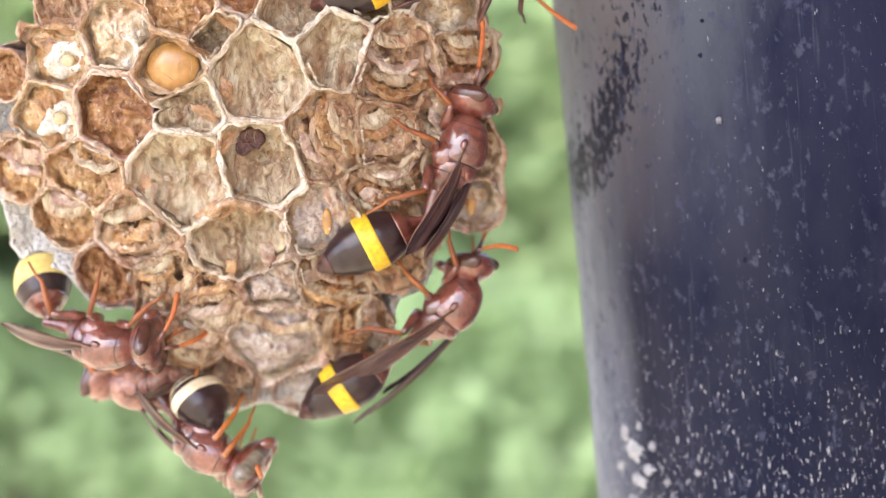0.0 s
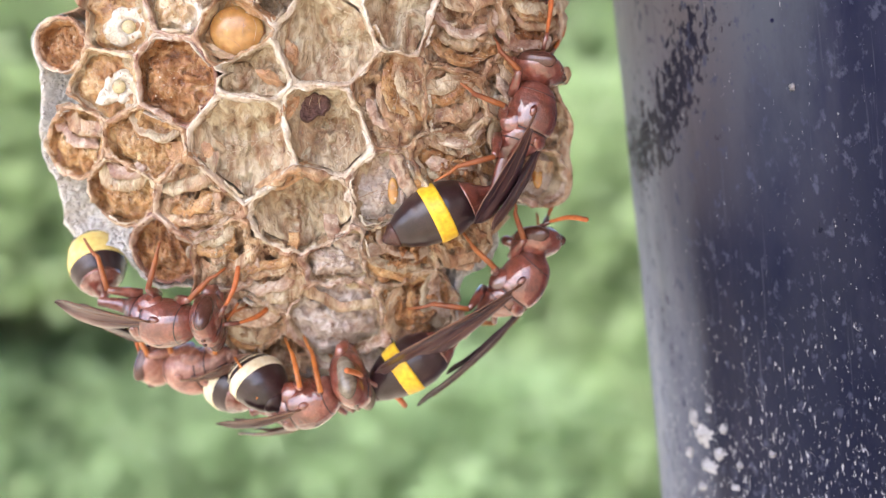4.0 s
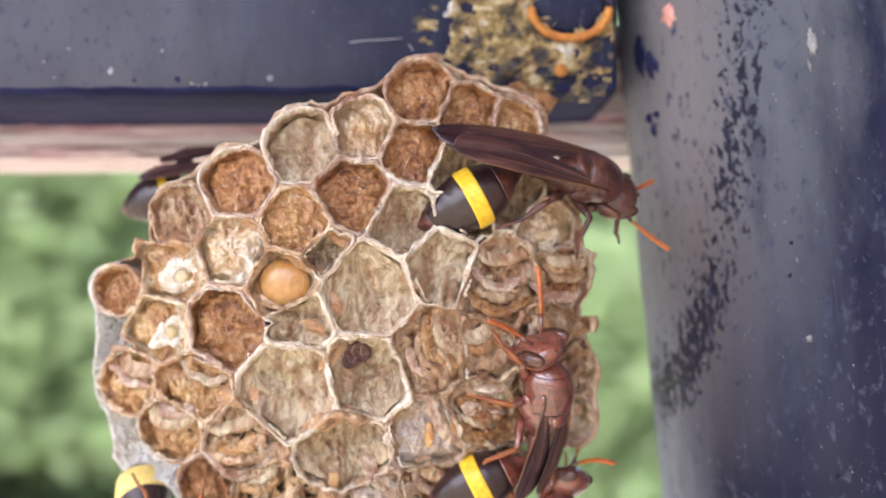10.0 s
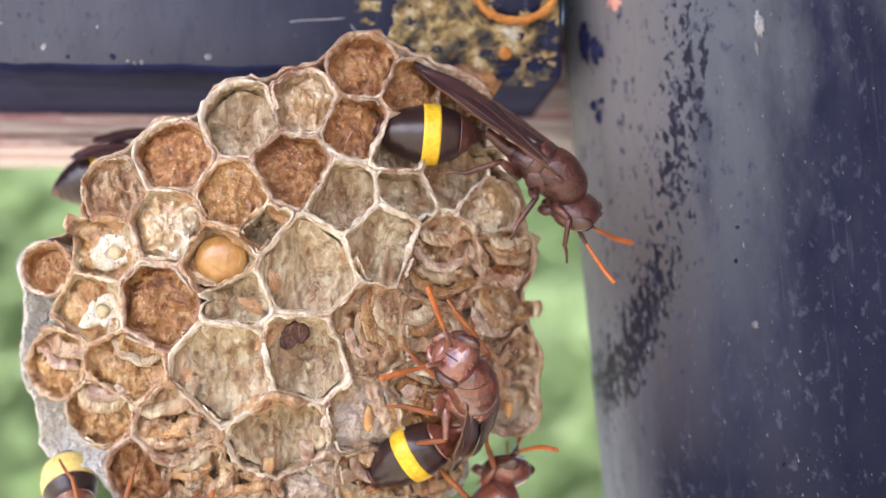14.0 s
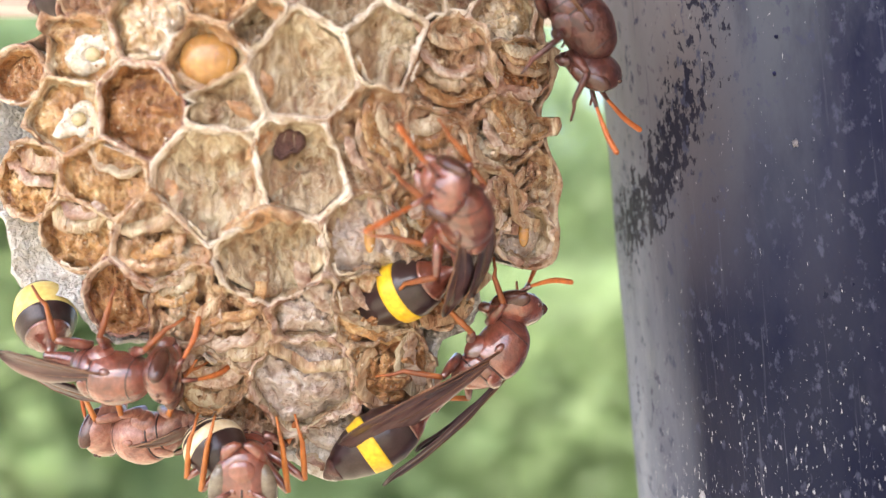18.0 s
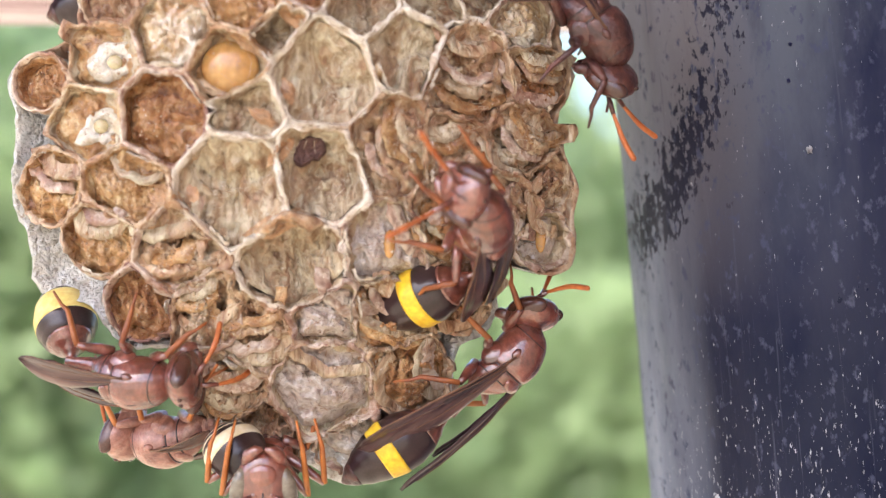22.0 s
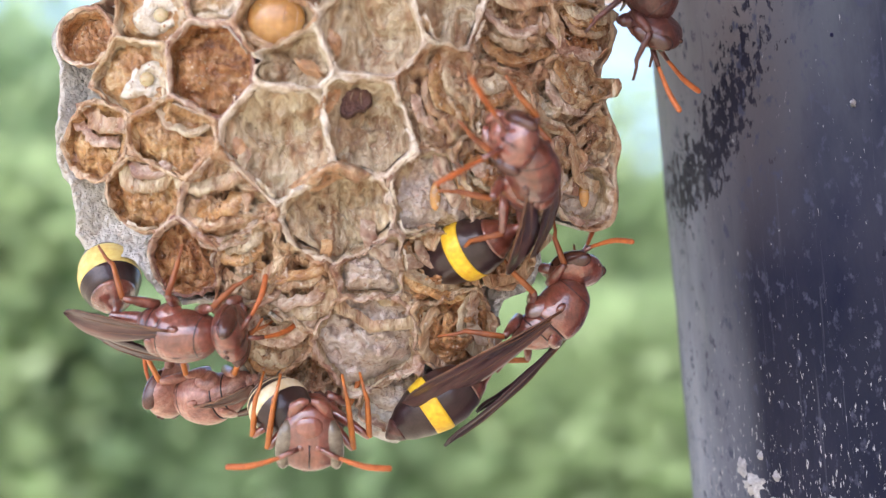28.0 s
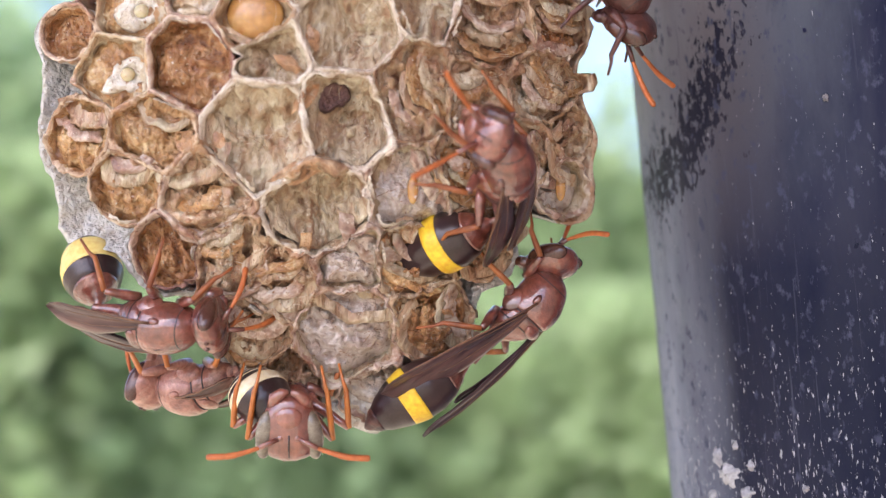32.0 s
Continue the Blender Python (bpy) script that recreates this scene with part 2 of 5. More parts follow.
def leaf_light(leaf):
    """Leaves let light through and differ one from the other."""
    n, l = leaf.node_tree.nodes, leaf.node_tree.links
    b = n["Principled BSDF"]
    geo = n.new("ShaderNodeNewGeometry")
    hsv = n.new("ShaderNodeHueSaturation")
    mr = n.new("ShaderNodeMapRange")
    mr.inputs["To Min"].default_value, mr.inputs["To Max"].default_value = 0.9, 1.5
    l.new(geo.outputs["Random Per Island"], mr.inputs["Value"])
    l.new(mr.outputs[0], hsv.inputs["Value"])
    l.new(b.inputs["Base Color"].links[0].from_socket, hsv.inputs["Color"])
    l.new(hsv.outputs[0], b.inputs["Base Color"])
    tr = n.new("ShaderNodeBsdfTranslucent")
    l.new(hsv.outputs[0], tr.inputs["Color"])
    mx = n.new("ShaderNodeMixShader")
    mx.inputs[0].default_value = 0.65
    l.new(b.outputs[0], mx.inputs[1])
    l.new(tr.outputs[0], mx.inputs[2])
    l.new(mx.outputs[0], n["Material Output"].inputs["Surface"])


leaf_light(leaf)
leaf_light(leaf_young)
leaf_pale = textured("pale_sunlit_leaf_green", [(0.3, (0.225, 0.30, 0.155)), (0.55, (0.275, 0.355, 0.185)), (0.75, (0.33, 0.41, 0.225))], 0.9, rough=0.5, fine=8, bump=0)
leaf_light(leaf_pale)


def scraped_steel(name, dusty_lit):
    """Blue-black painted pipe with dust and reflected light painted on its left, dark blotches, white flecks and long
    scratches.
    """
    m, n, l, b = material(name, 0.45, 0.1)
    b.inputs["Specular IOR Level"].default_value = 0.2
    b.inputs["Coat Weight"].default_value, b.inputs["Coat Roughness"].default_value = 0.06, 0.25
    tc = n.new("ShaderNodeTexCoord")

    def noise_at(scale, stretch, detail=5.0, off=0.0):
        mp = n.new("ShaderNodeMapping")
        mp.inputs["Scale"].default_value, mp.inputs["Location"].default_value = stretch, (off, off, off)
        t = n.new("ShaderNodeTexNoise")
        t.inputs["Scale"].default_value, t.inputs["Detail"].default_value, t.inputs["Roughness"].default_value = scale, detail, 0.6
        l.new(tc.outputs["Object"], mp.inputs["Vector"])
        l.new(mp.outputs[0], t.inputs["Vector"])
        return t.outputs["Fac"]

    def step(value, lo, hi):
        mr = n.new("ShaderNodeMapRange")
        mr.inputs["From Min"].default_value, mr.inputs["From Max"].default_value = lo, hi
        l.new(value, mr.inputs["Value"])
        return mr.outputs[0]

    def over(base, top, fac):
        mx = n.new("ShaderNodeMix")
        mx.data_type = "RGBA"
        l.new(fac, mx.inputs["Factor"])
        for sock, v in ((mx.inputs[6], base), (mx.inputs[7], top)):
            if isinstance(v, tuple):
                sock.default_value = (*v, 1)
            else:
                l.new(v, sock)
        return mx.outputs[2]

    col = over((0.006, 0.008, 0.030), (0.016, 0.020, 0.053), step(noise_at(60, (1, 1, 0.25)), 0.35, 0.7))
    if dusty_lit:
        # darker, deeper blue lower down
        foot = n.new("ShaderNodeSeparateXYZ")
        l.new(tc.outputs["Object"], foot.inputs[0])
        col = over(col, (0.004, 0.006, 0.024), step(foot.outputs["Z"], 0.002, -0.014))
    if dusty_lit:
        # dust bloom with left-side reflection put into the colour, stronger higher up
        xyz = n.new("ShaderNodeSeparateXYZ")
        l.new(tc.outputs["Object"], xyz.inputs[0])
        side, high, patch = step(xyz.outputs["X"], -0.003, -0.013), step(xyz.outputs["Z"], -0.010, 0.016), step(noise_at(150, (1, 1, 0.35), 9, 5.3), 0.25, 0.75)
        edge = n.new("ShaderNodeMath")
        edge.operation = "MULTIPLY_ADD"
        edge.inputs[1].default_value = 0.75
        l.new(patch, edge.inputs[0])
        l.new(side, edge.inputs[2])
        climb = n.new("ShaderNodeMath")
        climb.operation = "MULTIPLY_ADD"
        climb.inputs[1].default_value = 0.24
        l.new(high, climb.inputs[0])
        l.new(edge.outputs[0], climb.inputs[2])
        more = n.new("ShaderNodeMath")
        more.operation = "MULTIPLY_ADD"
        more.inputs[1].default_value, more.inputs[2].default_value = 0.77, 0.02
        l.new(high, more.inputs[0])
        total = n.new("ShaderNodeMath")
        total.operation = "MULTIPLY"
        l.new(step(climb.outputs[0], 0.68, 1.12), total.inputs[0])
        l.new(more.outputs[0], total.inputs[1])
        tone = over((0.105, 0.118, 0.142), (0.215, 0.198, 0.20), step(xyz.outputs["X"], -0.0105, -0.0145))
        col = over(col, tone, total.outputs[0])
        # narrow blue-white sheen of the sky painted along the left edge
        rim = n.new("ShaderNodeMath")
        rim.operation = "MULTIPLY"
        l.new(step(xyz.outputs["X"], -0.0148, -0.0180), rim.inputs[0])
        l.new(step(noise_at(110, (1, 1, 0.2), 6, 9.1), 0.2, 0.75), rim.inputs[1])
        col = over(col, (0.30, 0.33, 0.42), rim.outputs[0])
    else:
        # paler grey-blue towards the left end, broken up by noise
        far = n.new("ShaderNodeSeparateXYZ")
        l.new(tc.outputs["Object"], far.inputs[0])
        pale_left = n.new("ShaderNodeMath")
        pale_left.operation = "MULTIPLY"
        l.new(step(far.outputs["X"], 0.002, -0.019), pale_left.inputs[0])
        l.new(step(noise_at(40, (0.6, 1, 0.5), 4, 2.2), 0.22, 0.55), pale_left.inputs[1])
        col = over(col, (0.115, 0.122, 0.155), pale_left.outputs[0])
    # soft dark smears, and swarms of small chips in the bloom
    col = over(col, (0.020, 0.021, 0.045), step(noise_at(190, (1, 1, 0.3), 7, 7.7), 0.60, 0.78))
    def sums(kind, a, b, c=None):
        m_n = n.new("ShaderNodeMath")
        m_n.operation = kind
        for sock, v in zip(m_n.inputs, (a, b, c)):
            if isinstance(v, float):
                sock.default_value = v
            elif v is not None:
                l.new(v, sock)
        return m_n.outputs[0]

    place = n.new("ShaderNodeSeparateXYZ")
    l.new(tc.outputs["Object"], place.inputs[0])
    lot = step(noise_at(85, (1, 1, 0.45), 5, 3.9), 0.40, 0.62)
    if not dusty_lit:
        lot = sums("MULTIPLY", lot, 0.1)
    else:
        # the chips follow one streak that slants down to the left side
        line = sums("MINIMUM", sums("MULTIPLY_ADD", place.outputs["Z"], 0.18, -0.0149), sums("MULTIPLY_ADD", place.outputs["Z"], 0.42, -0.0161))
        off = sums("ABSOLUTE", sums("SUBTRACT", place.outputs["X"], line), 0.0)
        near = sums("MULTIPLY", step(off, 0.0027, 0.0006), step(place.outputs["Z"], -0.0085, -0.003))
        lot = sums("MULTIPLY", near, sums("MULTIPLY_ADD", lot, 0.5, 0.5))
    swarm = sums("MULTIPLY_ADD", lot, 0.30, noise_at(1900, (1, 1, 0.62), 7, 6.2))
    col = over(col, (0.012, 0.012, 0.026), step(swarm, 0.70, 0.75))
    col = over(col, (0.042, 0.048, 0.085), step(noise_at(1500, (1, 1, 0.6), 6, 4.1), 0.57, 0.67))
    col = over(col, (0.06, 0.066, 0.10), step(noise_at(2600, (1, 1, 0.03), 5), 0.62, 0.80))
    low = n.new("ShaderNodeSeparateXYZ")
    l.new(tc.outputs["Object"], low.inputs[0])
    many = n.new("ShaderNodeMath")
    many.operation = "MULTIPLY_ADD"
    many.inputs[1].default_value = 0.09
    l.new(step(low.outputs["Z"], -0.010, -0.024), many.inputs[0])
    l.new(noise_at(5200, (1, 1, 0.3), 4, 1.7), many.inputs[2])
    col = over(col, (0.34, 0.35, 0.39), step(many.outputs[0], 0.685, 0.74))
    l.new(col, b.inputs["Base Color"])
    bp = n.new("ShaderNodeBump")
    bp.inputs["Strength"].default_value, bp.inputs["Distance"].default_value = 0.6, 0.0002
    l.new(noise_at(700, (1, 1, 0.3), 6), bp.inputs["Height"])
    l.new(bp.outputs[0], b.inputs["Normal"])
    l.new(step(noise_at(200, (1, 1, 0.5), 6), 0.9, 0.3), b.inputs["Roughness"])
    return m


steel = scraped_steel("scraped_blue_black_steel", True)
rail_steel = scraped_steel("blue_grey_painted_steel", False)
# dark chips, and the shade under the rail put into colour
navy = textured("navy_chips_and_shade", [(0.35, (0.016, 0.019, 0.060)), (0.7, (0.036, 0.040, 0.105))], 120, (0.3, 1, 1), rough=0.6, bump=0.3, bump_dist=0.0002)
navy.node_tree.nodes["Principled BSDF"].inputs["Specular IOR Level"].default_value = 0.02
rust = textured("orange_rust", [(0.3, (0.36, 0.12, 0.02)), (0.7, (0.62, 0.28, 0.06))], 500, rough=0.7, bump=0.8, bump_dist=0.0003)
sealant = textured("yellowed_weld_residue", [(0.36, (0.02, 0.022, 0.035)), (0.46, (0.13, 0.11, 0.08)), (0.52, (0.40, 0.28, 0.10)), (0.57, (0.58, 0.48, 0.26)), (0.64, (0.78, 0.75, 0.68))], 420, rough=0.45,
                   fine=2600, bump=1.0, bump_dist=0.0006, warp=0.4, stain=0.4)
fleck_white = textured("white_paint_crust", [(0.3, (0.25, 0.25, 0.28)), (0.7, (0.50, 0.50, 0.53))], 900, rough=0.6, bump=0.6, bump_dist=0.0002)
dust_grey = textured("grey_dust_scuff", [(0.3, (0.16, 0.17, 0.21)), (0.7, (0.26, 0.27, 0.31))], 900, rough=0.7, bump=0.3)
pink_paint = textured("pink_paint_chip", [(0.3, (0.55, 0.24, 0.20)), (0.7, (0.68, 0.36, 0.30))], 700, rough=0.5, bump=0.3)

plaster = textured("brown_plaster", [(0.3, (0.12, 0.09, 0.07)), (0.7, (0.20, 0.15, 0.12))], 6, rough=0.9, bump=0.5, bump_dist=0.003)

MM = 0.001


# ---- mesh helpers ----
def linked(name, bm, mat, parent=None, label="", smooth=True):
    me = bpy.data.meshes.new(name)
    bm.normal_update()
    bm.to_mesh(me)
    bm.free()
    for p in me.polygons:
        p.use_smooth = smooth
    for m in mat if isinstance(mat, (list, tuple)) else (mat,):
        me.materials.append(m)
    ob = new(name, me)
    if parent:
        ob.parent = parent
    if label:
        ob["label"] = label
    return ob


def part(name, bm, mat, parent, label="", smooth=True):
    return linked(name, bm, mat, parent, label, smooth)


def rings(bm, loops, closed_ends=True, index=0):
    """Skin a run of vertex loops, each a list of points in millimetres."""
    rows = [[bm.verts.new(Vector(p) * MM) for p in loop] for loop in loops]
    for a, b in zip(rows, rows[1:]):
        k = len(a)
        for i in range(k):
            f = bm.faces.new((a[i], a[(i + 1) % k], b[(i + 1) % k], b[i]))
            f.material_index = index
    if closed_ends:
        for row, flip in ((rows[0], True), (rows[-1], False)):
            f = bm.faces.new(row[::-1] if flip else row)
            f.material_index = index
    return rows


def tube(bm, pts, radii, n=8):
    pts = [Vector(p) for p in pts]
    side = None
    loops = []
    for i, p in enumerate(pts):
        d = (pts[min(i + 1, len(pts) - 1)] - pts[max(i - 1, 0)]).normalized()
        if side is None:
            side = d.orthogonal().normalized()
        side = (side - d * side.dot(d)).normalized()
        up = d.cross(side)
        loops.append([p + (side * math.cos(a) + up * math.sin(a)) * radii[i] for a in (2 * math.pi * k / n for k in range(n))])
    rings(bm, loops)


def curve_points(pts, steps=5):
    """A smooth run through the points."""
    pts = [Vector(p) for p in pts]
    out = []
    for i in range(len(pts) - 1):
        a, b, c, d = pts[max(i - 1, 0)], pts[i], pts[i + 1], pts[min(i + 2, len(pts) - 1)]
        for k in range(steps):
            t = k / steps
            out.append(0.5 * (2 * b + (c - a) * t + (2 * a - 5 * b + 4 * c - d) * t * t + (3 * b - a - 3 * c + d) * t ** 3))
    return out + [pts[-1]]


def loft(bm, rows, n=20, power=1.0, index=0):
    """Rows of (x, z, half width, half height) along the body's axis."""
    loops = []
    for x, z, ry, rz in rows:
        loops.append([(x, ry * math.copysign(abs(math.cos(a)) ** power, math.cos(a)), z + rz * math.copysign(abs(math.sin(a)) ** power, math.sin(a)))
                      for a in (2 * math.pi * k / n for k in range(n))])
    rings(bm, loops, index=index)


def smooth_rows(rows, steps=4):
    keys = [Vector(r) for r in rows]
    return [tuple(v) for v in curve_points_n(keys, steps)]


def curve_points_n(keys, steps):
    out = []
    for i in range(len(keys) - 1):
        a, b, c, d = keys[max(i - 1, 0)], keys[i], keys[i + 1], keys[min(i + 2, len(keys) - 1)]
        for k in range(steps):
            t = k / steps
            v = 0.5 * (2 * b + (c - a) * t + (2 * a - 5 * b + 4 * c - d) * t * t + (3 * b - a - 3 * c + d) * t ** 3)
            v[2], v[3] = max(v[2], 0.03), max(v[3], 0.03)
            out.append(v)
    return out + [keys[-1]]


def ellipsoid(bm, c, r, n=14, m=9, turn=None):
    loops = []
    for j in range(m):
        a = math.pi * (j + 0.5) / m - math.pi / 2
        loop = []
        for i in range(n):
            b = 2 * math.pi * i / n
            v = Vector((r[0] * math.cos(a) * math.cos(b), r[1] * math.cos(a) * math.sin(b), r[2] * math.sin(a)))
            if turn:
                v = turn @ v
            loop.append(Vector(c) + v)
        loops.append(loop)
    rings(bm, loops)


def fbm(p, scale, octaves=3):
    return noise.fractal(Vector(p) * scale, 0.8, 2.0, octaves)


# ---- ground, trees and sky behind ----
def ground():
    bm = bmesh.new()
    k = 24
    grid = [[bm.verts.new(((i / k - 0.5) * 400, -40 + j / k * 400, -1.55 + 0.12 * fbm((i, j, 0), 0.6))) for i in range(k + 1)] for j in range(k + 1)]
    for j in range(k):
        for i in range(k):
            bm.faces.new((grid[j][i], grid[j][i + 1], grid[j + 1][i + 1], grid[j + 1][i]))
    tagged(linked("ground", bm, grass), "dry earth and grass ground far below the nest", "ground", kind="structure")


def tree(x, y, height, spread, leaves, seed, low=0.15, foliage=None):
    rng = random.Random(seed)
    base = new("tree")
    base.matrix_basis = pose(x, y, -1.55)
    if height > 2:
        tagged(base, "leafy green tree far off in soft light", "tree", "trees behind")
    else:
        base.name = "shrub"
        tagged(base, "low leafy green shrub before the trees", "shrub", "shrubs behind")
    bm = bmesh.new()
    trunk = [(rng.uniform(-0.05, 0.05) * k * 1000, rng.uniform(-0.05, 0.05) * k * 1000, height * 0.16 * k * 1000) for k in range(6)]
    tube(bm, curve_points(trunk, 3), [height * 22 * (1 - 0.05 * i) for i in range(16)], 9)
    part("trunk", bm, bark, base)
    tips = []
    for _ in range(7):
        a, up = rng.uniform(0, 6.28), rng.uniform(0.3, 0.85)
        p0 = Vector((0, 0, height * up * 0.8))
        p1 = p0 + Vector((math.cos(a) * spread * 0.8, math.sin(a) * spread * 0.8, height * 0.18))
        bm = bmesh.new()
        tube(bm, [p0 * 1000, (p0 * 0.5 + p1 * 0.5 + Vector((0, 0, 0.1))) * 1000, p1 * 1000], [height * 9, height * 6, height * 2], 7)
        part("limb", bm, bark, base)
        tips.append(p1)
    clumps = [(Vector((rng.gauss(0, 0.45) * spread, rng.gauss(0, 0.45) * spread, height * rng.uniform(low, 1.0))), rng.uniform(0.10, 0.26) * spread * 0.8) for _ in range(200)]
    clumps += [(t, 0.28 * spread) for t in tips]
    size, leaves = (0.36, leaves * 5) if height < 2 else (0.54, leaves * 3)
    rs = np.random.default_rng(seed)

    def unit(v):
        return v / np.linalg.norm(v, axis=1, keepdims=True)

    pick = rs.integers(len(clumps), size=leaves)
    heart = np.array([tuple(c) for c, _ in clumps])[pick]
    reach = np.array([r for _, r in clumps])[pick] * rs.uniform(0.3, 1.0, leaves) ** 0.4
    loose = rs.random(leaves) < 0.5
    spot = np.stack([rs.normal(0, 0.5, leaves) * spread, rs.normal(0, 0.5, leaves) * spread, rs.uniform(low, 1.0, leaves) * height], 1)
    p = np.where(loose[:, None], spot, heart + unit(rs.normal(size=(leaves, 3))) * reach[:, None])
    u = unit(rs.normal(size=(leaves, 3)) * (1, 1, 0.6))
    w = unit(np.cross(u, rs.normal(size=(leaves, 3))))
    s = (rs.uniform(0.06, 0.13, leaves) * size)[:, None]
    fold = np.cross(u, w) * s * 0.15
    verts = np.stack([p - u * s, p + w * s * 0.42 + fold, p + u * s, p - w * s * 0.42 + fold], 1).reshape(-1, 3)
    k = np.arange(leaves)[:, None] * 4
    faces = np.concatenate([k + (0, 1, 2), k + (0, 2, 3)], 1).reshape(-1, 3)
    me = bpy.data.meshes.new("crown")
    me.from_pydata(verts.tolist(), [], faces.tolist())
    me.materials.append(foliage or leaf)
    ob = new("crown", me)
    ob.parent = base


ground()
tree(-3.3, 6.2, 3.2, 1.2, 6500, 1, 0.05, leaf_young)
tree(-1.2, 7.0, 2.9, 1.1, 10000, 2, 0.05, leaf_young)
tree(-2.2, 6.0, 3.0, 1.0, 9000, 11, 0.05, leaf_young)
tree(-1.85, 5.7, 2.5, 0.55, 5000, 12, 0.45, leaf_pale)
tree(-1.35, 5.2, 2.2, 0.45, 6500, 13, 0.5, leaf_pale)
tree(0.25, 6.6, 2.8, 1.0, 6000, 3, 0.05, leaf_pale)
tree(1.25, 7.2, 2.35, 0.8, 5500, 4, 0.05, leaf_pale)
tree(2.6, 6.6, 2.9, 1.0, 5500, 5, 0.05)
tree(-4.9, 8.5, 4.0, 1.7, 5000, 6, 0.05, leaf_young)
tree(0.3, 12.0, 2.9, 1.8, 5000, 7, 0.05, leaf_young)
tree(-2.4, 12.5, 3.9, 2.4, 5000, 8, 0.05, leaf_young)
tree(4.4, 12.0, 3.5, 2.0, 4500, 9, 0.05)
for seed, (x, y, foliage) in enumerate([(-2.6, 5.2, leaf_young), (-1.7, 5.4, leaf_young), (-0.8, 5.3, leaf_young), (0.1, 5.2, leaf_young), (0.9, 5.4, leaf_pale), (1.7, 5.2, leaf_pale), (2.6, 5.4, leaf)]):
    tree(x, y, 0.9, 0.55, 3000, 30 + seed, 0.02, foliage)
for seed, (x, foliage) in enumerate([(-1.9, leaf_young), (-1.25, leaf_young), (-0.6, leaf_young), (0.05, leaf_young), (0.75, leaf_pale), (1.4, leaf_pale)]):
    tree(x, 5.95, 1.35, 0.5, 3200, 60 + seed, 0.3, foliage)


for seed, (x, foliage) in enumerate([(-1.95, leaf), (-1.5, leaf), (-1.0, leaf_young), (-0.5, leaf_young), (0.0, leaf_young), (0.5, leaf_pale), (1.0, leaf_pale), (1.5, leaf_pale)]):
    tree(x, 5.5, 1.8, 0.42, 3600, 80 + seed, 0.3, foliage)


def shade_wall():
    """A plain wall added beside the post, out of view, that shades it from one side."""
    bm = bmesh.new()
    bmesh.ops.create_cube(bm, size=1.0)
    bmesh.ops.scale(bm, vec=(0.15, 2.2, 4.2), verts=bm.verts)
    ob = linked("wall_house", bm, plaster, smooth=False)
    ob.matrix_basis = pose(0.75, -1.0, 0.55)
    tagged(ob, "added unseen brown plastered wall that shades the post", "wall", kind="structure")


shade_wall()


def shade_slab():
    """A slab added above the rail, out of view, that keeps the sun off the comb."""
    bm = bmesh.new()
    bmesh.ops.create_cube(bm, size=1.0)
    bmesh.ops.scale(bm, vec=(1.3, 0.95, 0.04), verts=bm.verts)
    ob = linked("ceiling", bm, plaster, smooth=False)
    ob.matrix_basis = pose(0.22, -0.02, 0.42)
    tagged(ob, "added unseen slab above the rail that blocks the sun", "ceiling", kind="structure")


shade_slab()


# ---- post, rail and wooden batten ----
def post():
    base = new("steel_post")
    base.matrix_basis = Matrix.Translation((0.03576, 0.0168, 0)) @ pose(0, 0, 0, 2.12, -5.7, 0)
    tagged(base, "blue-black painted round steel post, scratched and flecked", "post")
    bm = bmesh.new()
    n = 72
    loops = []
    for j in range(61):
        z = -90 + 180 * j / 60
        loops.append([((17.9 + 0.12 * fbm((math.cos(a) * 18, math.sin(a) * 18, z), 0.12)) * math.cos(a), (17.9 + 0.12 * fbm((math.cos(a) * 18, math.sin(a) * 18, z), 0.12)) * math.sin(a), z)
                      for a in (2 * math.pi * i / n for i in range(n))])
    loops = [[(p[0], p[1], -1500) for p in loops[0]]] + loops + [[(p[0], p[1], 900) for p in loops[-1]]]
    rings(bm, loops)
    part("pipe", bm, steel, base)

    def crust(name, ang, z, w, h, mat, label, seed):
        """A thin ragged patch on the pipe's skin."""
        rng = random.Random(seed)
        b2 = bmesh.new()
        k = 22
        prof = [rng.uniform(0.55, 1.1) for _ in range(k)]
        out = []
        for s, lift in ((1.0, 0.0), (0.8, 0.16), (0.45, 0.3), (0.1, 0.34)):
            loop = []
            for i in range(k):
                a = 2 * math.pi * i / k
                th = radians(ang) + math.cos(a) * w * prof[i] * s / 17.9
                r = 17.95 + lift * (0.7 + 0.6 * rng.random())
                loop.append((r * math.cos(th), r * math.sin(th), z + math.sin(a) * h * prof[i] * s))
            out.append(loop)
        rings(b2, out, closed_ends=False)
        bmesh.ops.contextual_create(b2, geom=[v for v in b2.verts][-k:])
        part(name, b2, mat, base, label)

    return base, crust


POST, crust = post()
for ang, z, w, h, seed in ((209, -23.7, 1.2, 0.9, 1), (214, -24.9, 0.7, 0.5, 2), (206, -22.5, 0.5, 0.8, 3), (216, -23.0, 0.35, 0.4, 4), (210, -26.0, 1.1, 0.7, 8), (220, -25.5, 0.3, 0.3, 9), (212, -21.7, 0.2, 0.35, 10),
                           (203, -25.2, 0.4, 0.5, 11), (207, -27.6, 0.5, 0.4, 12), (218, -27.2, 0.45, 0.3, 13), (229, -24.5, 0.3, 0.25, 14), (241, 0.8, 0.22, 0.3, 5), (248, 21.6, 0.35, 1.1, 6), (247, 20.0, 0.15, 0.5, 15)):
    crust("paint_crust", ang, z, w, h, fleck_white, "white crusty paint speck", seed)
crust("paint_chip", 211, 25.4, 1.0, 1.0, pink_paint, "pink paint chip", 7)
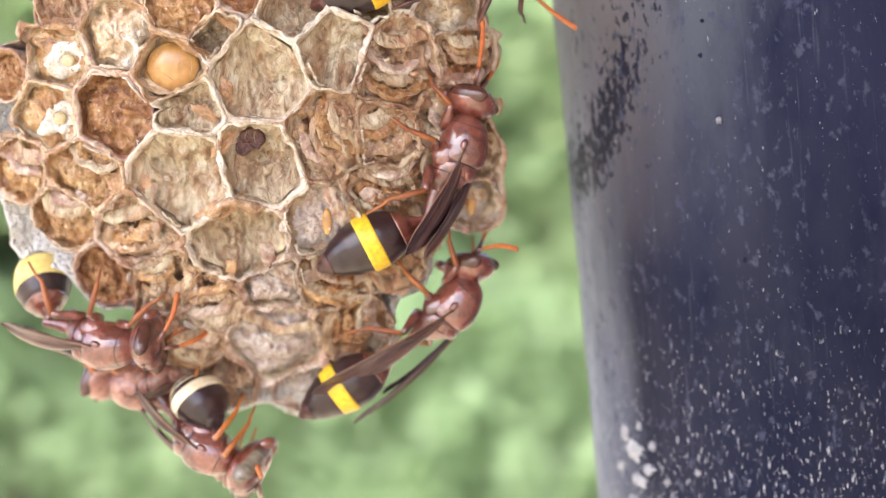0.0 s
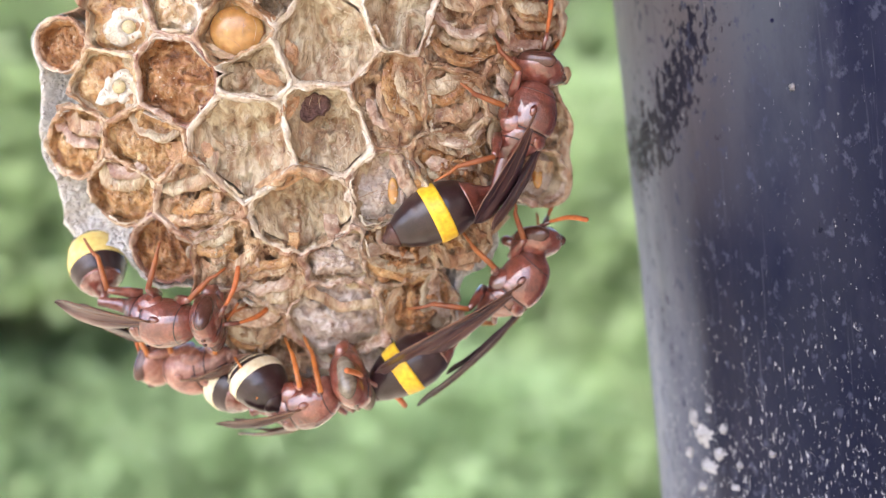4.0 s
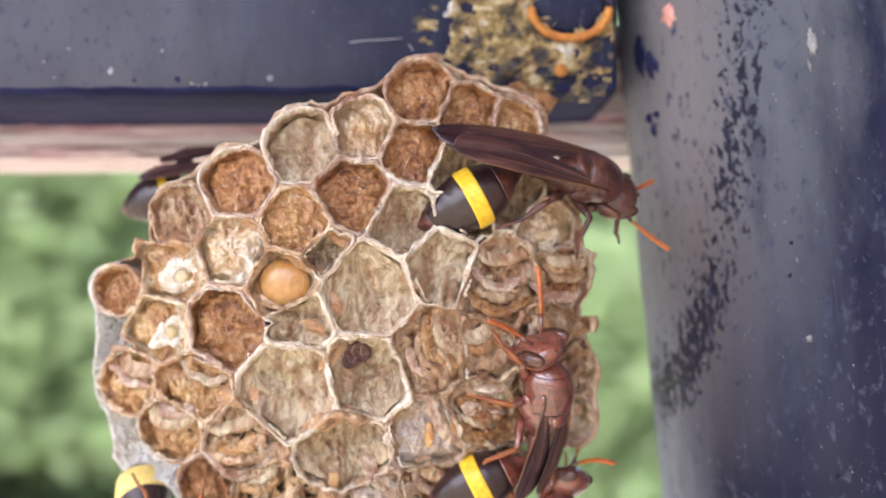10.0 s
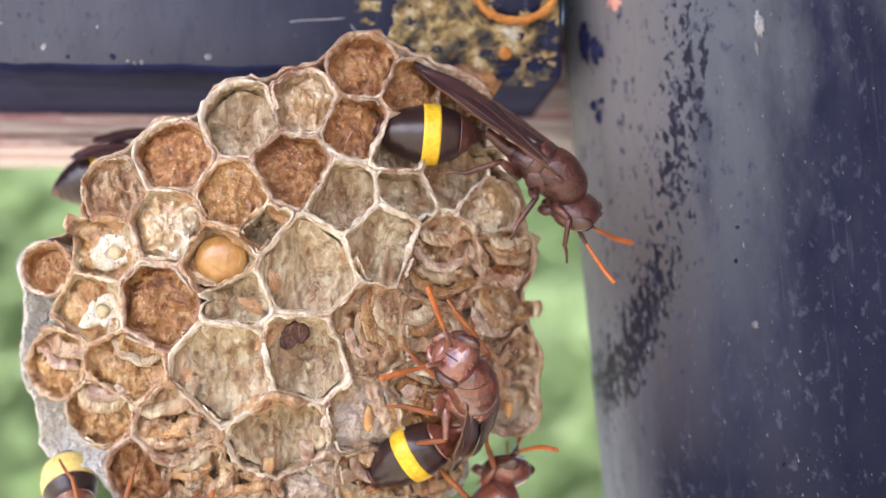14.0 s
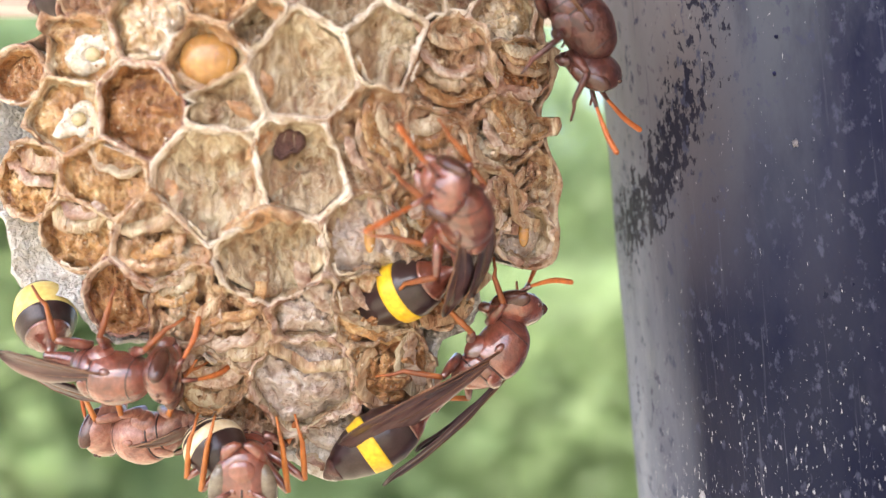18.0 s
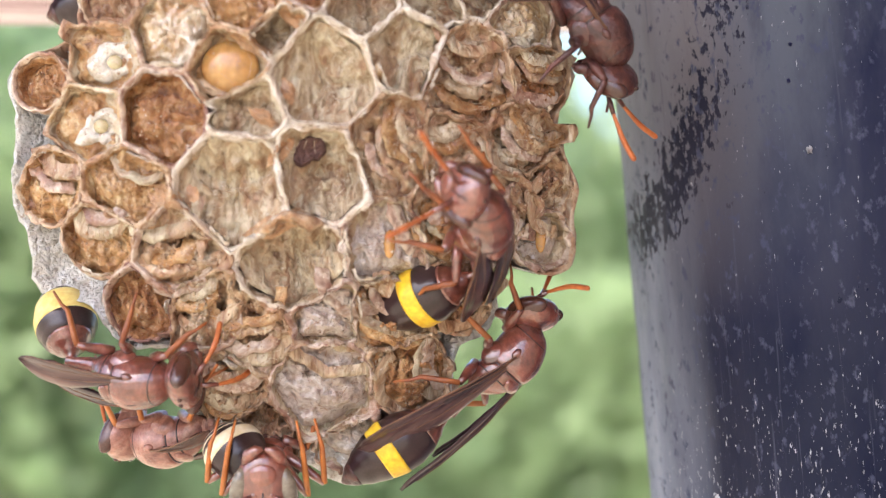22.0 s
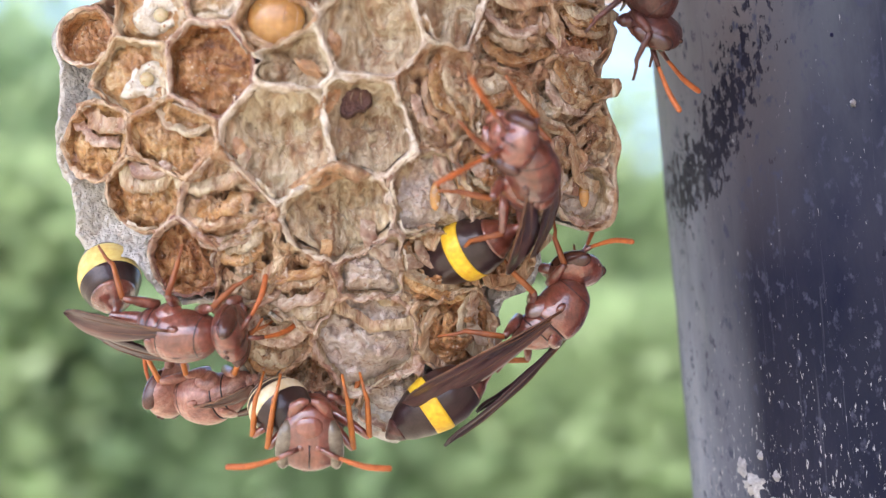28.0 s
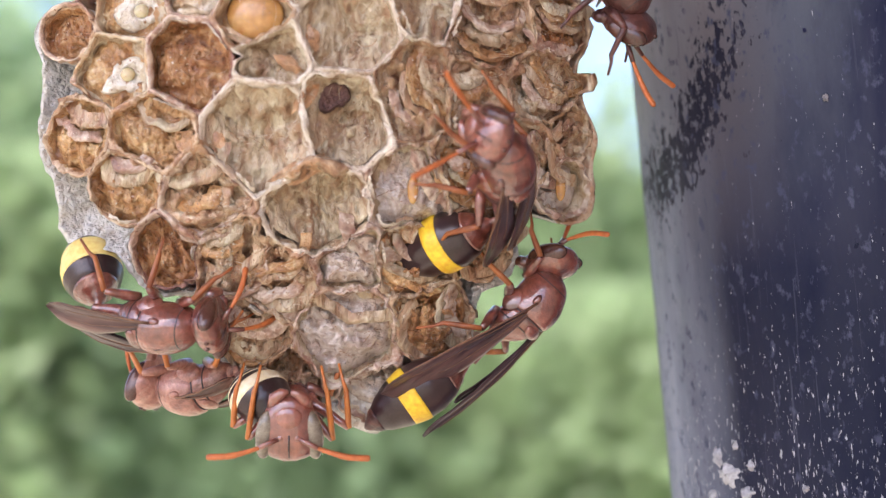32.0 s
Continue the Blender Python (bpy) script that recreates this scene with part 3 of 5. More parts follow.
for ang, z, w, h, seed in ((199, 18.0, 0.35, 0.45, 21), (201, 17.1, 0.25, 0.6, 22), (203, 18.2, 0.2, 0.3, 23), (197, 23.0, 0.9, 1.8, 24), (202, 22.0, 0.6, 1.2, 25), (205, 21.8, 0.15, 0.5, 26), (239, 7.7, 0.13, 0.14, 27), (238, 5.4, 0.13, 0.18, 28)):
    crust("paint_chip", ang, z, w, h, navy, "dark spot where the dust has flaked", seed)


def rail():
    base = new("steel_rail")
    base.matrix_basis = pose(0, 0.007, 0.0175, 0, -0.5, 0)
    tagged(base, "blue-grey painted flat steel rail with a rounded lower lip", "rail")
    bm = bmesh.new()
    prof = [(0, 45), (0, 3.0), (0, 0.5), (0.25, 0.12), (0.8, -0.05), (4.0, -0.1), (14, -0.1), (20.8, -0.05), (21, 0.2), (21, 45)]
    loops = []
    for i in range(300):
        x = -130 + i * (144.2 / 299)
        loops.append([(x, y, z + (0.22 * fbm((x, 0, 0), 0.25) if z < 1 else 0)) for y, z in prof])
    rings(bm, loops)
    # lower lip and underside coloured darker to stand for the shade there
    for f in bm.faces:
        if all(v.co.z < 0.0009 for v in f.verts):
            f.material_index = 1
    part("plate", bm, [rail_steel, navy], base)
    b2 = bmesh.new()
    k = 90
    g = [[None] * (k + 1) for _ in range(k + 1)]
    tall = [[0.0] * (k + 1) for _ in range(k + 1)]
    for j in range(k + 1):
        for i in range(k + 1):
            u, v = i / k * 2 - 1, j / k * 2 - 1
            lump = fbm((u * 5, v * 5, 2), 1.0, 5)
            h = 0.62 - (u * u + v * v) * 0.75 + 0.9 * lump + 0.25 * u
            tall[j][i] = h
            g[j][i] = b2.verts.new(Vector((6.4 + u * 7.6, 0.04 - min(0.9, max(h, -0.05)) * (0.55 + 0.5 * fbm((u * 22, v * 22, 5), 1.0, 3)), 4.6 + v * 5.4)) * MM)
    for j in range(k):
        for i in range(k):
            if max(tall[j][i], tall[j][i + 1], tall[j + 1][i], tall[j + 1][i + 1]) > 0.02:
                b2.faces.new((g[j][i], g[j][i + 1], g[j + 1][i + 1], g[j + 1][i]))
    bmesh.ops.delete(b2, geom=[v for v in b2.verts if not v.link_faces], context="VERTS")
    part("weld_residue", b2, sealant, base, "yellowed crusty weld residue")
    b3 = bmesh.new()
    arc = [(10.7 + 2.9 * math.cos(a), -0.75, 6.2 + 2.3 * math.sin(a)) for a in (radians(d) for d in range(180, 362, 6))]
    tube(b3, arc, [0.3 + 0.22 * abs(fbm((i, 0, 0), 0.4)) for i in range(len(arc))], 8)
    part("rust_ring", b3, rust, base, "orange rust rim of a bolt hole")
    b4 = bmesh.new()
    ellipsoid(b4, (10.7, -0.1, 6.5), (2.75, 0.75, 2.3), 24, 11)
    part("bolt_head", b4, steel, base)
    b5 = bmesh.new()
    ellipsoid(b5, (10.0, -0.6, 1.5), (0.5, 0.4, 0.5), 10, 7)
    part("rust_spot", b5, rust, base)
    for x, z, w, mat, words in ((-23.4, 1.7, 0.20, fleck_white, "small white chip"), (-21.7, 1.0, 0.16, navy, "small dark chip"), (-18.5, 1.05, 0.24, navy, "small dark chip"), (-19.6, 3.2, 0.09, fleck_white, "small white chip"),
                                (-26.5, 3.4, 0.08, fleck_white, "small white chip"), (-17.4, 0.75, 0.10, fleck_white, "small white chip"), (-16.9, 0.6, 0.08, fleck_white, "small white chip"),
                                (-16.4, 0.66, 0.12, fleck_white, "small white chip"), (-11.6, 1.1, 0.26, dust_grey, "small greyish scuff"), (-28.4, 2.4, 0.07, fleck_white, "small white chip"), (-27.6, 1.2, 0.06, fleck_white, "small white chip")):
        rng = random.Random(int(abs(x) * 10))
        b6 = bmesh.new()
        edge = [rng.uniform(0.6, 1.2) for _ in range(11)]
        rings(b6, [[(x + math.cos(6.283 * k / 11) * w * edge[k] * q, y, z + math.sin(6.283 * k / 11) * w * edge[k] * q * 1.2) for k in range(11)] for q, y in ((1.0, 0.02), (0.9, -0.05), (0.3, -0.07))])
        part("paint_chip", b6, mat, base, words)
    for x0, z0, x1, z1 in ((-5.7, 3.75, -1.7, 4.1), (-1.3, 3.6, -0.9, 3.1)):
        b7 = bmesh.new()
        tube(b7, [(x0 + (x1 - x0) * k / 6, -0.01, z0 + (z1 - z0) * k / 6 + 0.04 * math.sin(k)) for k in range(7)], [0.03, 0.05, 0.04, 0.06, 0.04, 0.05, 0.02], 5)
        part("scratch", b7, fleck_white, base, "white scratch")


rail()


def batten():
    base = new("wooden_batten")
    base.matrix_basis = pose(0, 0.0285, 0.0146, 0, -0.4, 0)
    tagged(base, "weathered pinkish wooden batten under the steel rail", "batten")
    bm = bmesh.new()
    # face worn into long shallow grooves between the harder grain
    prof = [(0, 11)] + [(0.12 * fbm((0, 0, j), 0.9) + 0.10 * (j % 2), 11 - 0.45 * j) for j in range(1, 24)] + [(0.25, 0), (5, 0.05), (10, 0), (14, 0), (14, 11.5), (0.3, 11.5)]
    loops = []
    for i in range(160):
        x = -160 + i * (220 / 159)
        loops.append([(x, y + 0.10 * fbm((x, y, z * 3), 0.35) + 0.12 * fbm((x * 0.06, 0, z * 2), 1.0), z + 0.10 * fbm((x, y, z), 0.2)) for y, z in prof])
    rings(bm, loops)
    part("plank", bm, wood, base, smooth=False)
    rng = random.Random(44)
    for _ in range(26):
        x, z, long = rng.uniform(-60, 20), rng.choice((rng.uniform(0.1, 0.6), rng.uniform(0.6, 7.5))), rng.uniform(6, 22)
        b2 = bmesh.new()
        run = [(x + long * k / 8, -0.08 - 0.10 * math.sin(k * 0.4) - 0.05 * rng.random(), z + 0.06 * rng.gauss(0, 1)) for k in range(9)]
        tube(b2, run, [0.03] + [rng.uniform(0.07, 0.17) for _ in range(7)] + [0.02], 5)
        part("splinter", b2, wood, base, smooth=False)


batten()


# ---- the comb ----
def dome(x, z):
    """Depth of the comb's face, in millimetres."""
    return -4.6 + ((x + 6) ** 2 + 0.7 * (z - 6) ** 2) / 45


rim_paper = textured("pinkish_rim_paper", [(0.30, (0.25, 0.125, 0.09)), (0.45, (0.42, 0.285, 0.215)), (0.60, (0.66, 0.56, 0.46))], 520, rough=0.4, coat=0.3,
                     fine=2600, bump=0.8, bump_dist=0.0002, random_tone=0.14, warp=1.5, stain=0.85)
rim_cream = textured("cream_cell_rim", [(0.28, (0.40, 0.27, 0.19)), (0.42, (0.60, 0.50, 0.39)), (0.58, (0.80, 0.74, 0.64))], 560, rough=0.4, coat=0.35,
                     fine=2600, bump=0.9, bump_dist=0.0003, random_tone=0.06, warp=1.5, stain=0.45)
rim_brown = textured("dark_red_brown_cell_rim", [(0.30, (0.13, 0.05, 0.045)), (0.46, (0.25, 0.11, 0.085)), (0.62, (0.42, 0.24, 0.17))], 560, rough=0.36, coat=0.4,
                     fine=2600, bump=0.9, bump_dist=0.0003, random_tone=0.06, warp=1.5)
rim_tan = textured("tan_cell_rim", [(0.30, (0.30, 0.15, 0.085)), (0.45, (0.48, 0.30, 0.18)), (0.60, (0.70, 0.56, 0.40))], 560, rough=0.36, coat=0.4,
                   fine=2600, bump=0.9, bump_dist=0.0003, random_tone=0.08, warp=1.5, stain=0.4)
grub_olive = textured("olive_cream_grub", [(0.3, (0.44, 0.36, 0.20)), (0.7, (0.60, 0.52, 0.33))], 400, rough=0.25, coat=0.5, bump=0.1, sub=0.3)
silk_white = textured("white_silk", [(0.32, (0.52, 0.40, 0.26)), (0.44, (0.78, 0.71, 0.58)), (0.60, (0.90, 0.86, 0.79))], 900, rough=0.3, coat=0.6,
                      fine=2200, bump=1.0, bump_dist=0.0004, warp=1.2)
plum_shade = textured("plum_spot_and_shade", [(0.3, (0.075, 0.035, 0.035)), (0.7, (0.17, 0.09, 0.075))], 700, rough=0.7, bump=1.0, bump_dist=0.0004)
CELLS = []
LOOK = {  # floor depth, bulge, crumb size, lining, words
    "open": (1.9, -0.05, 0.36, paper_floor, "open pale papery cell"),
    "hole": (1.9, -0.05, 0.36, paper_floor, "open papery cell with a dark hole"),
    "pale": (1.6, 0.2, 0.36, paper_floor, "shallow pale papery cell"),
    "plug": (0.45, 0.45, 0.34, crumb_brown, "cell plugged with brown chewed pulp"),
    "brown": (0.55, 0.55, 0.34, crumb_brown, "cell plugged with dark brown pulp"),
    "tan": (0.3, 0.55, 0.36, crumb_tan, "cell plugged with tan pulp"),
    "white": (0.3, 0.6, 0.3, crumb_white, "cell under a rough whitish cap"),
    "grub": (0.25, 0.4, 0.26, crumb_tan, "whitish capped cell with a grub in its hole"),
    "orange": (1.1, 0.1, 0.3, crumb_tan, "cell with a glossy amber ball of brood"),
    "husk": (0.12, 0.5, 0.6, crumple, "torn and crumpled brown cell"),
    "silk": (0.5, 0.8, 0.25, silk_grey, "cell closed by greyish silk"),
    "dome": (0.3, 1.1, 0.3, silk_grey, "cell closed by a domed grey silk cap"),
}


def cell(x, z, r, look_of):
    CELLS.append((x, z, r, look_of))


cell(-0.3, 16.4, 2.30, "plug")
cell(3.0, 15.0, 2.24, "plug")
cell(6.3, 14.3, 1.95, "tan")
cell(-8.4, 12.6, 2.42, "pale")
cell(-4.4, 13.7, 2.19, "white")
cell(-0.7, 12.2, 2.20, "plug")
cell(-12.9, 9.9, 2.43, "brown")
cell(-5.0, 9.2, 2.25, "plug")
cell(-1.3, 7.2, 2.18, "open")
cell(2.3, 11.1, 2.14, "open")
cell(5.8, 9.7, 2.32, "open")
cell(2.5, 7.8, 1.83, "open")
cell(-16.9, 7.9, 2.11, "husk")
cell(-8.8, 7.0, 2.33, "tan")
cell(-13.2, 5.3, 2.35, "white")
cell(-17.3, 3.8, 2.15, "grub")
cell(-21.9, 2.7, 1.74, "plug")
cell(-9.7, 3.4, 2.18, "orange")
cell(-7.2, 5.3, 1.65, "open")
cell(-18.1, 0.0, 2.25, "grub")
cell(-14.0, 0.3, 2.52, "brown")
cell(-8.4, 0.6, 1.73, "pale")
cell(-3.9, 2.5, 2.93, "open")
cell(1.2, 4.6, 2.43, "pale")
cell(5.2, 3.1, 2.85, "husk")
cell(9.5, 3.8, 2.05, "husk")
cell(-21.2, -3.9, 2.19, "tan")
cell(-16.3, -4.0, 2.33, "tan")
cell(-9.1, -4.2, 3.05, "open")
cell(-4.1, -3.2, 2.81, "hole")
cell(0.4, -1.5, 2.51, "husk")
cell(4.3, -1.3, 2.31, "husk")
cell(8.5, -0.4, 2.36, "husk")
cell(-17.9, -7.1, 2.29, "tan")
cell(-12.9, -8.3, 2.41, "husk")
cell(-5.6, -8.7, 2.94, "open")
cell(0.2, -7.4, 2.32, "silk")
cell(4.1, -5.8, 2.34, "husk")
cell(8.0, -4.7, 2.22, "husk")
cell(10.3, -6.5, 1.95, "silk")
cell(10.5, -3.0, 1.7, "husk")
cell(-15.2, -11.2, 2.22, "brown")
cell(-11.2, -11.6, 2.28, "husk")
cell(-7.9, -13.2, 2.29, "husk")
cell(-3.7, -11.9, 2.12, "dome")
cell(0.6, -11.6, 2.37, "husk")
cell(4.8, -10.3, 2.23, "husk")
cell(-9.8, -16.5, 2.26, "husk")
cell(-3.8, -16.4, 3.30, "dome")
cell(1.9, -15.5, 2.51, "husk")
cell(-7.5, -19.4, 2.21, "husk")
cell(-2.0, -19.9, 2.14, "dome")

cell(8.7, 7.2, 1.95, "white")

# bare papery swellings of the comb's side, with no cell of their own
SIDES = [(-21.2, -1.1, 2.0, ""), (-19.9, -8.4, 2.2, ""), (8.6, 7.4, 2.0, ""), (-20.5, -5.0, 2.2, "")]

NEST = new("wasp_nest")
tagged(NEST, "brown and cream paper wasp comb hanging beneath the steel rail", "wasp nest")


def outline(i, n):
    """The cell's reach in n directions: its own radius, cut where it meets its neighbours."""
    x, z, r, _ = CELLS[i]
    near = []
    for j, (a, b, q, _) in enumerate(CELLS):
        d = math.hypot(a - x, b - z)
        if j != i and d < r + q + 2.2:
            near.append(((a - x) / d, (b - z) / d, (d * d + r * r - q * q) / (2 * d)))
    reach = []
    for k in range(n):
        c, s = math.cos(2 * math.pi * k / n), math.sin(2 * math.pi * k / n)
        left = any(c * ux + s * uz > 0.3 and c * uz - s * ux > 0 for ux, uz, _ in near)
        right = any(c * ux + s * uz > 0.3 and c * uz - s * ux <= 0 for ux, uz, _ in near)
        far = r * (1.7 if left and right else 1.12 if any(c * ux + s * uz > 0.62 for ux, uz, _ in near) else 1.04)
        for ux, uz, h in near:
            t = c * ux + s * uz
            if t > 0.05:
                far = min(far, h / t)
        reach.append(far)
    soft = reach
    for _ in range(4):
        soft = [0.25 * soft[k - 1] + 0.5 * soft[k] + 0.25 * soft[(k + 1) % n] for k in range(n)]
    return reach, [min(a, b) for a, b in zip(reach, soft)]


def build_cell(i):
    x, z, r, kind = CELLS[i]
    rng = random.Random(100 + i)
    depth, bulge, crumb, lining, words = LOOK[kind]
    n = 72
    reach, soft = outline(i, n)
    mean = sum(reach) / n
    lift = rng.uniform(-0.16, 0.14)
    back = 8.6 if z < 12 else 6.0
    wall = rng.uniform(0.11, 0.24)

    def ring(deep, inset, top=False):
        """A loop at a depth under the rim, drawn in from the shared wall."""
        s = deep / max(back - dome(x, z), 4.0)
        loop = []
        for k in range(n):
            a = 2 * math.pi * k / n
            mix = min(1.0, max(0.0, inset / 0.2))
            q = (reach[k] * (1 - mix) + soft[k] * mix - 0.005 - inset) * (1 - 0.2 * s)
            q *= 1 + (0.012 if inset < 0.1 else 0.035) * fbm((x + math.cos(a) * 2, z + math.sin(a) * 2, deep * 0.5), 0.9)
            px, pz = x + math.cos(a) * q - 0.16 * (x + 4) * s, z + math.sin(a) * q - 0.16 * z * s
            ry = dome(x + math.cos(a) * reach[k], z + math.sin(a) * reach[k]) + lift
            ry += 0.58 * fbm((px, pz, 3.3), 0.8) - 0.8 * (reach[k] / mean - 1)
            y = ry + deep if deep < 6 else max(ry + 4.0, dome(x, z) + lift + deep)
            loop.append((px, min(y, back + 0.5), pz))
        return loop

    bm = bmesh.new()
    whole = max(back - dome(x, z), 4.0)
    rows = [ring(whole, 0.05), ring(whole * 0.7, 0), ring(whole * 0.4, 0), ring(1.6, -0.02), ring(0.7, -0.05), ring(0.22, -0.07),
            ring(0.06, -0.05), ring(-0.05, wall * 0.25), ring(0.0, wall * 0.8), ring(0.2, wall * 1.2), ring(0.6, wall * 1.4),
            ring(0.6 + depth * 0.35, wall * 1.5), ring(0.6 + depth * 0.7, wall * 1.9), ring(0.6 + depth, wall * 2.4), ring(1.0 + depth, 0.9)]
    made = rings(bm, rows, closed_ends=False)
    bm.faces.ensure_lookup_table()
    for f_i, f in enumerate(bm.faces):
        row = f_i // n
        f.material_index = 0 if row < 4 else 1 if row < 9 else 2
    ruin = min(1.0, max(0.25, 0.35 - z / 16 + max(0, x - 2) / 12))
    for v in bm.verts:
        p = v.co * 1000
        v.co += Vector((0.24 * fbm(p + Vector((7, 0, 0)), 1.1), 0.42 * fbm(p, 1.0) + 0.14 * fbm(p, 3.2), 0.24 * fbm(p + Vector((0, 0, 9)), 1.1))) * MM * (0.45 + 0.9 * ruin)
    outer = paper_white if x < -15.5 or (x > 9 and kind != "husk") else paper
    inner = lining if kind in ("plug", "brown", "tan", "husk") else paper_floor
    ob = part("cell", bm, [outer, crumple if kind == "husk" else rim_brown if kind == "brown" and z < 6 else rim_cream if kind in ("open", "pale", "hole") else rim_tan if x < -8 and z < 9 else rim_paper, inner], NEST, words)

    bm = bmesh.new()
    loops = []
    grain = rng.uniform(0, 3.1)
    steps = [1.04] + [0.98 - 0.05 * k for k in range(20)]
    edge = ring(0.6 + depth, wall * 1.3)
    cx, cz = sum(p[0] for p in edge) / n, sum(p[2] for p in edge) / n
    cy = sum(p[1] for p in edge) / n
    for s in steps:
        loop = []
        for px, py, pz in edge:
            ring_r = math.hypot(px - cx, pz - cz)
            rr = (ring_r * s + mean * 0.86 * (1 - s)) / ring_r
            qx, qz = cx + (px - cx) * s * rr, cz + (pz - cz) * s * rr
            e = s ** 5 if kind == "orange" else s ** 3 if depth < 1.5 else s ** 1.5
            qy = py * e + cy * (1 - e) - bulge * (1 - s * s)
            h = fbm((qx, qz, i), 1.0, 4) * 0.9 + fbm((qx * 1.8, qz * 0.9, i + 9), 1.4, 3) * 0.6
            u, w = qx * math.cos(grain) + qz * math.sin(grain), qz * math.cos(grain) - qx * math.sin(grain)
            h += 0.9 * (abs(fbm((u * 0.35, w * 1.3, i), 0.9, 3)) - 0.3)
            h += (0.12 if kind == "husk" else 0.5 if depth < 1.4 else 0.25) * max(0.0, fbm((qx, qz, i + 3), 2.3, 3)) - 0.1
            qy -= crumb * h * (0.8 + 0.9 * ruin) * (1.0 if s < 1 else 0.4)
            if depth > 1.5 and kind != "orange":
                qy -= 0.75 * max((qx - cx) * math.cos(grain + k3) + (qz - cz) * math.sin(grain + k3) for k3 in (0, 2.09, 4.19))
            loop.append((qx, qy, qz))
        loops.append(loop)
    rings(bm, loops, closed_ends=False)
    bmesh.ops.contextual_create(bm, geom=list(bm.verts)[-n:])
    if kind == "husk" and i % 4 == 1:
        lining = crumb_brown
    part("brood_cap" if depth < 1.5 else "cell_lining", bm, lining, ob)
    top = cy - bulge
    if kind == "grub":
        # a ragged white silk patch round the grub's head
        bm = bmesh.new()
        hx, hz = cx + 0.45, cz - 0.2
        patch = []
        for s, y in ((1.0, 0.3), (0.93, -0.06), (0.72, -0.18), (0.42, -0.24), (0.36, -0.10), (0.2, -0.05)):
            loop = []
            for k in range(48):
                ca, sa = math.cos(6.283 * k / 48), math.sin(6.283 * k / 48)
                q = s * (1 + (0.55 * fbm((ca, sa, i), 0.8, 2) + 0.12 * fbm((ca, sa, i + 7), 3.0) if s > 0.5 else 0))
                px, pz = hx + (ca * 1.75 + 0.25 * s) * q, hz + (sa * 1.25 + 0.2 * ca) * q
                loop.append((px, top + y + 0.22 * fbm((px, pz, i), 1.4, 3) * min(1.0, s * 1.5), pz))
            patch.append(loop)
        rings(bm, patch)
        part("silk_patch", bm, silk_white, ob, "ragged white silk")
        bm = bmesh.new()
        ellipsoid(bm, (hx, top - 0.16, hz), (0.47, 0.26, 0.46), 18, 11)
        part("grub_head", bm, grub_olive, ob, "olive-cream round head")
    elif kind == "orange":
        bm = bmesh.new()
        ellipsoid(bm, (cx + 0.05, cy - 0.2, cz - 0.05), (1.75, 0.78, 1.6), 28, 17)
        part("larva", bm, grub_orange, ob, "smooth amber ball")
    elif kind == "silk":
        bm = bmesh.new()
        ellipsoid(bm, (cx + 0.3, top - 0.12, cz - 0.1), (0.35, 0.25, 0.9), 16, 9)
        part("grub_head", bm, grub_orange, ob)
    elif kind == "hole":
        # solid plum-brown disc, its colour also holding the hollow's shadow
        bm = bmesh.new()
        loops = []
        for s, y in ((1.25, 0.1), (1.12, -0.34), (0.98, -0.40), (0.88, -0.28), (0.6, -0.14), (0.25, -0.12)):
            loop = []
            for k in range(28):
                ca, sa = math.cos(6.283 * k / 28), math.sin(6.283 * k / 28)
                q = s * (1 + 0.5 * fbm((ca, sa, i), 1.0, 3))
                loop.append((cx - 0.6 + ca * 0.78 * q + 0.25 * sa * q, cy - 1.45 + y, cz + 1.3 + sa * 0.72 * q))
            loops.append(loop)
        rings(bm, loops)
        part("dark_pit", bm, plum_shade, ob, "dark plum-brown round spot, shadow put into its colour")


for index in range(len(CELLS)):
    build_cell(index)


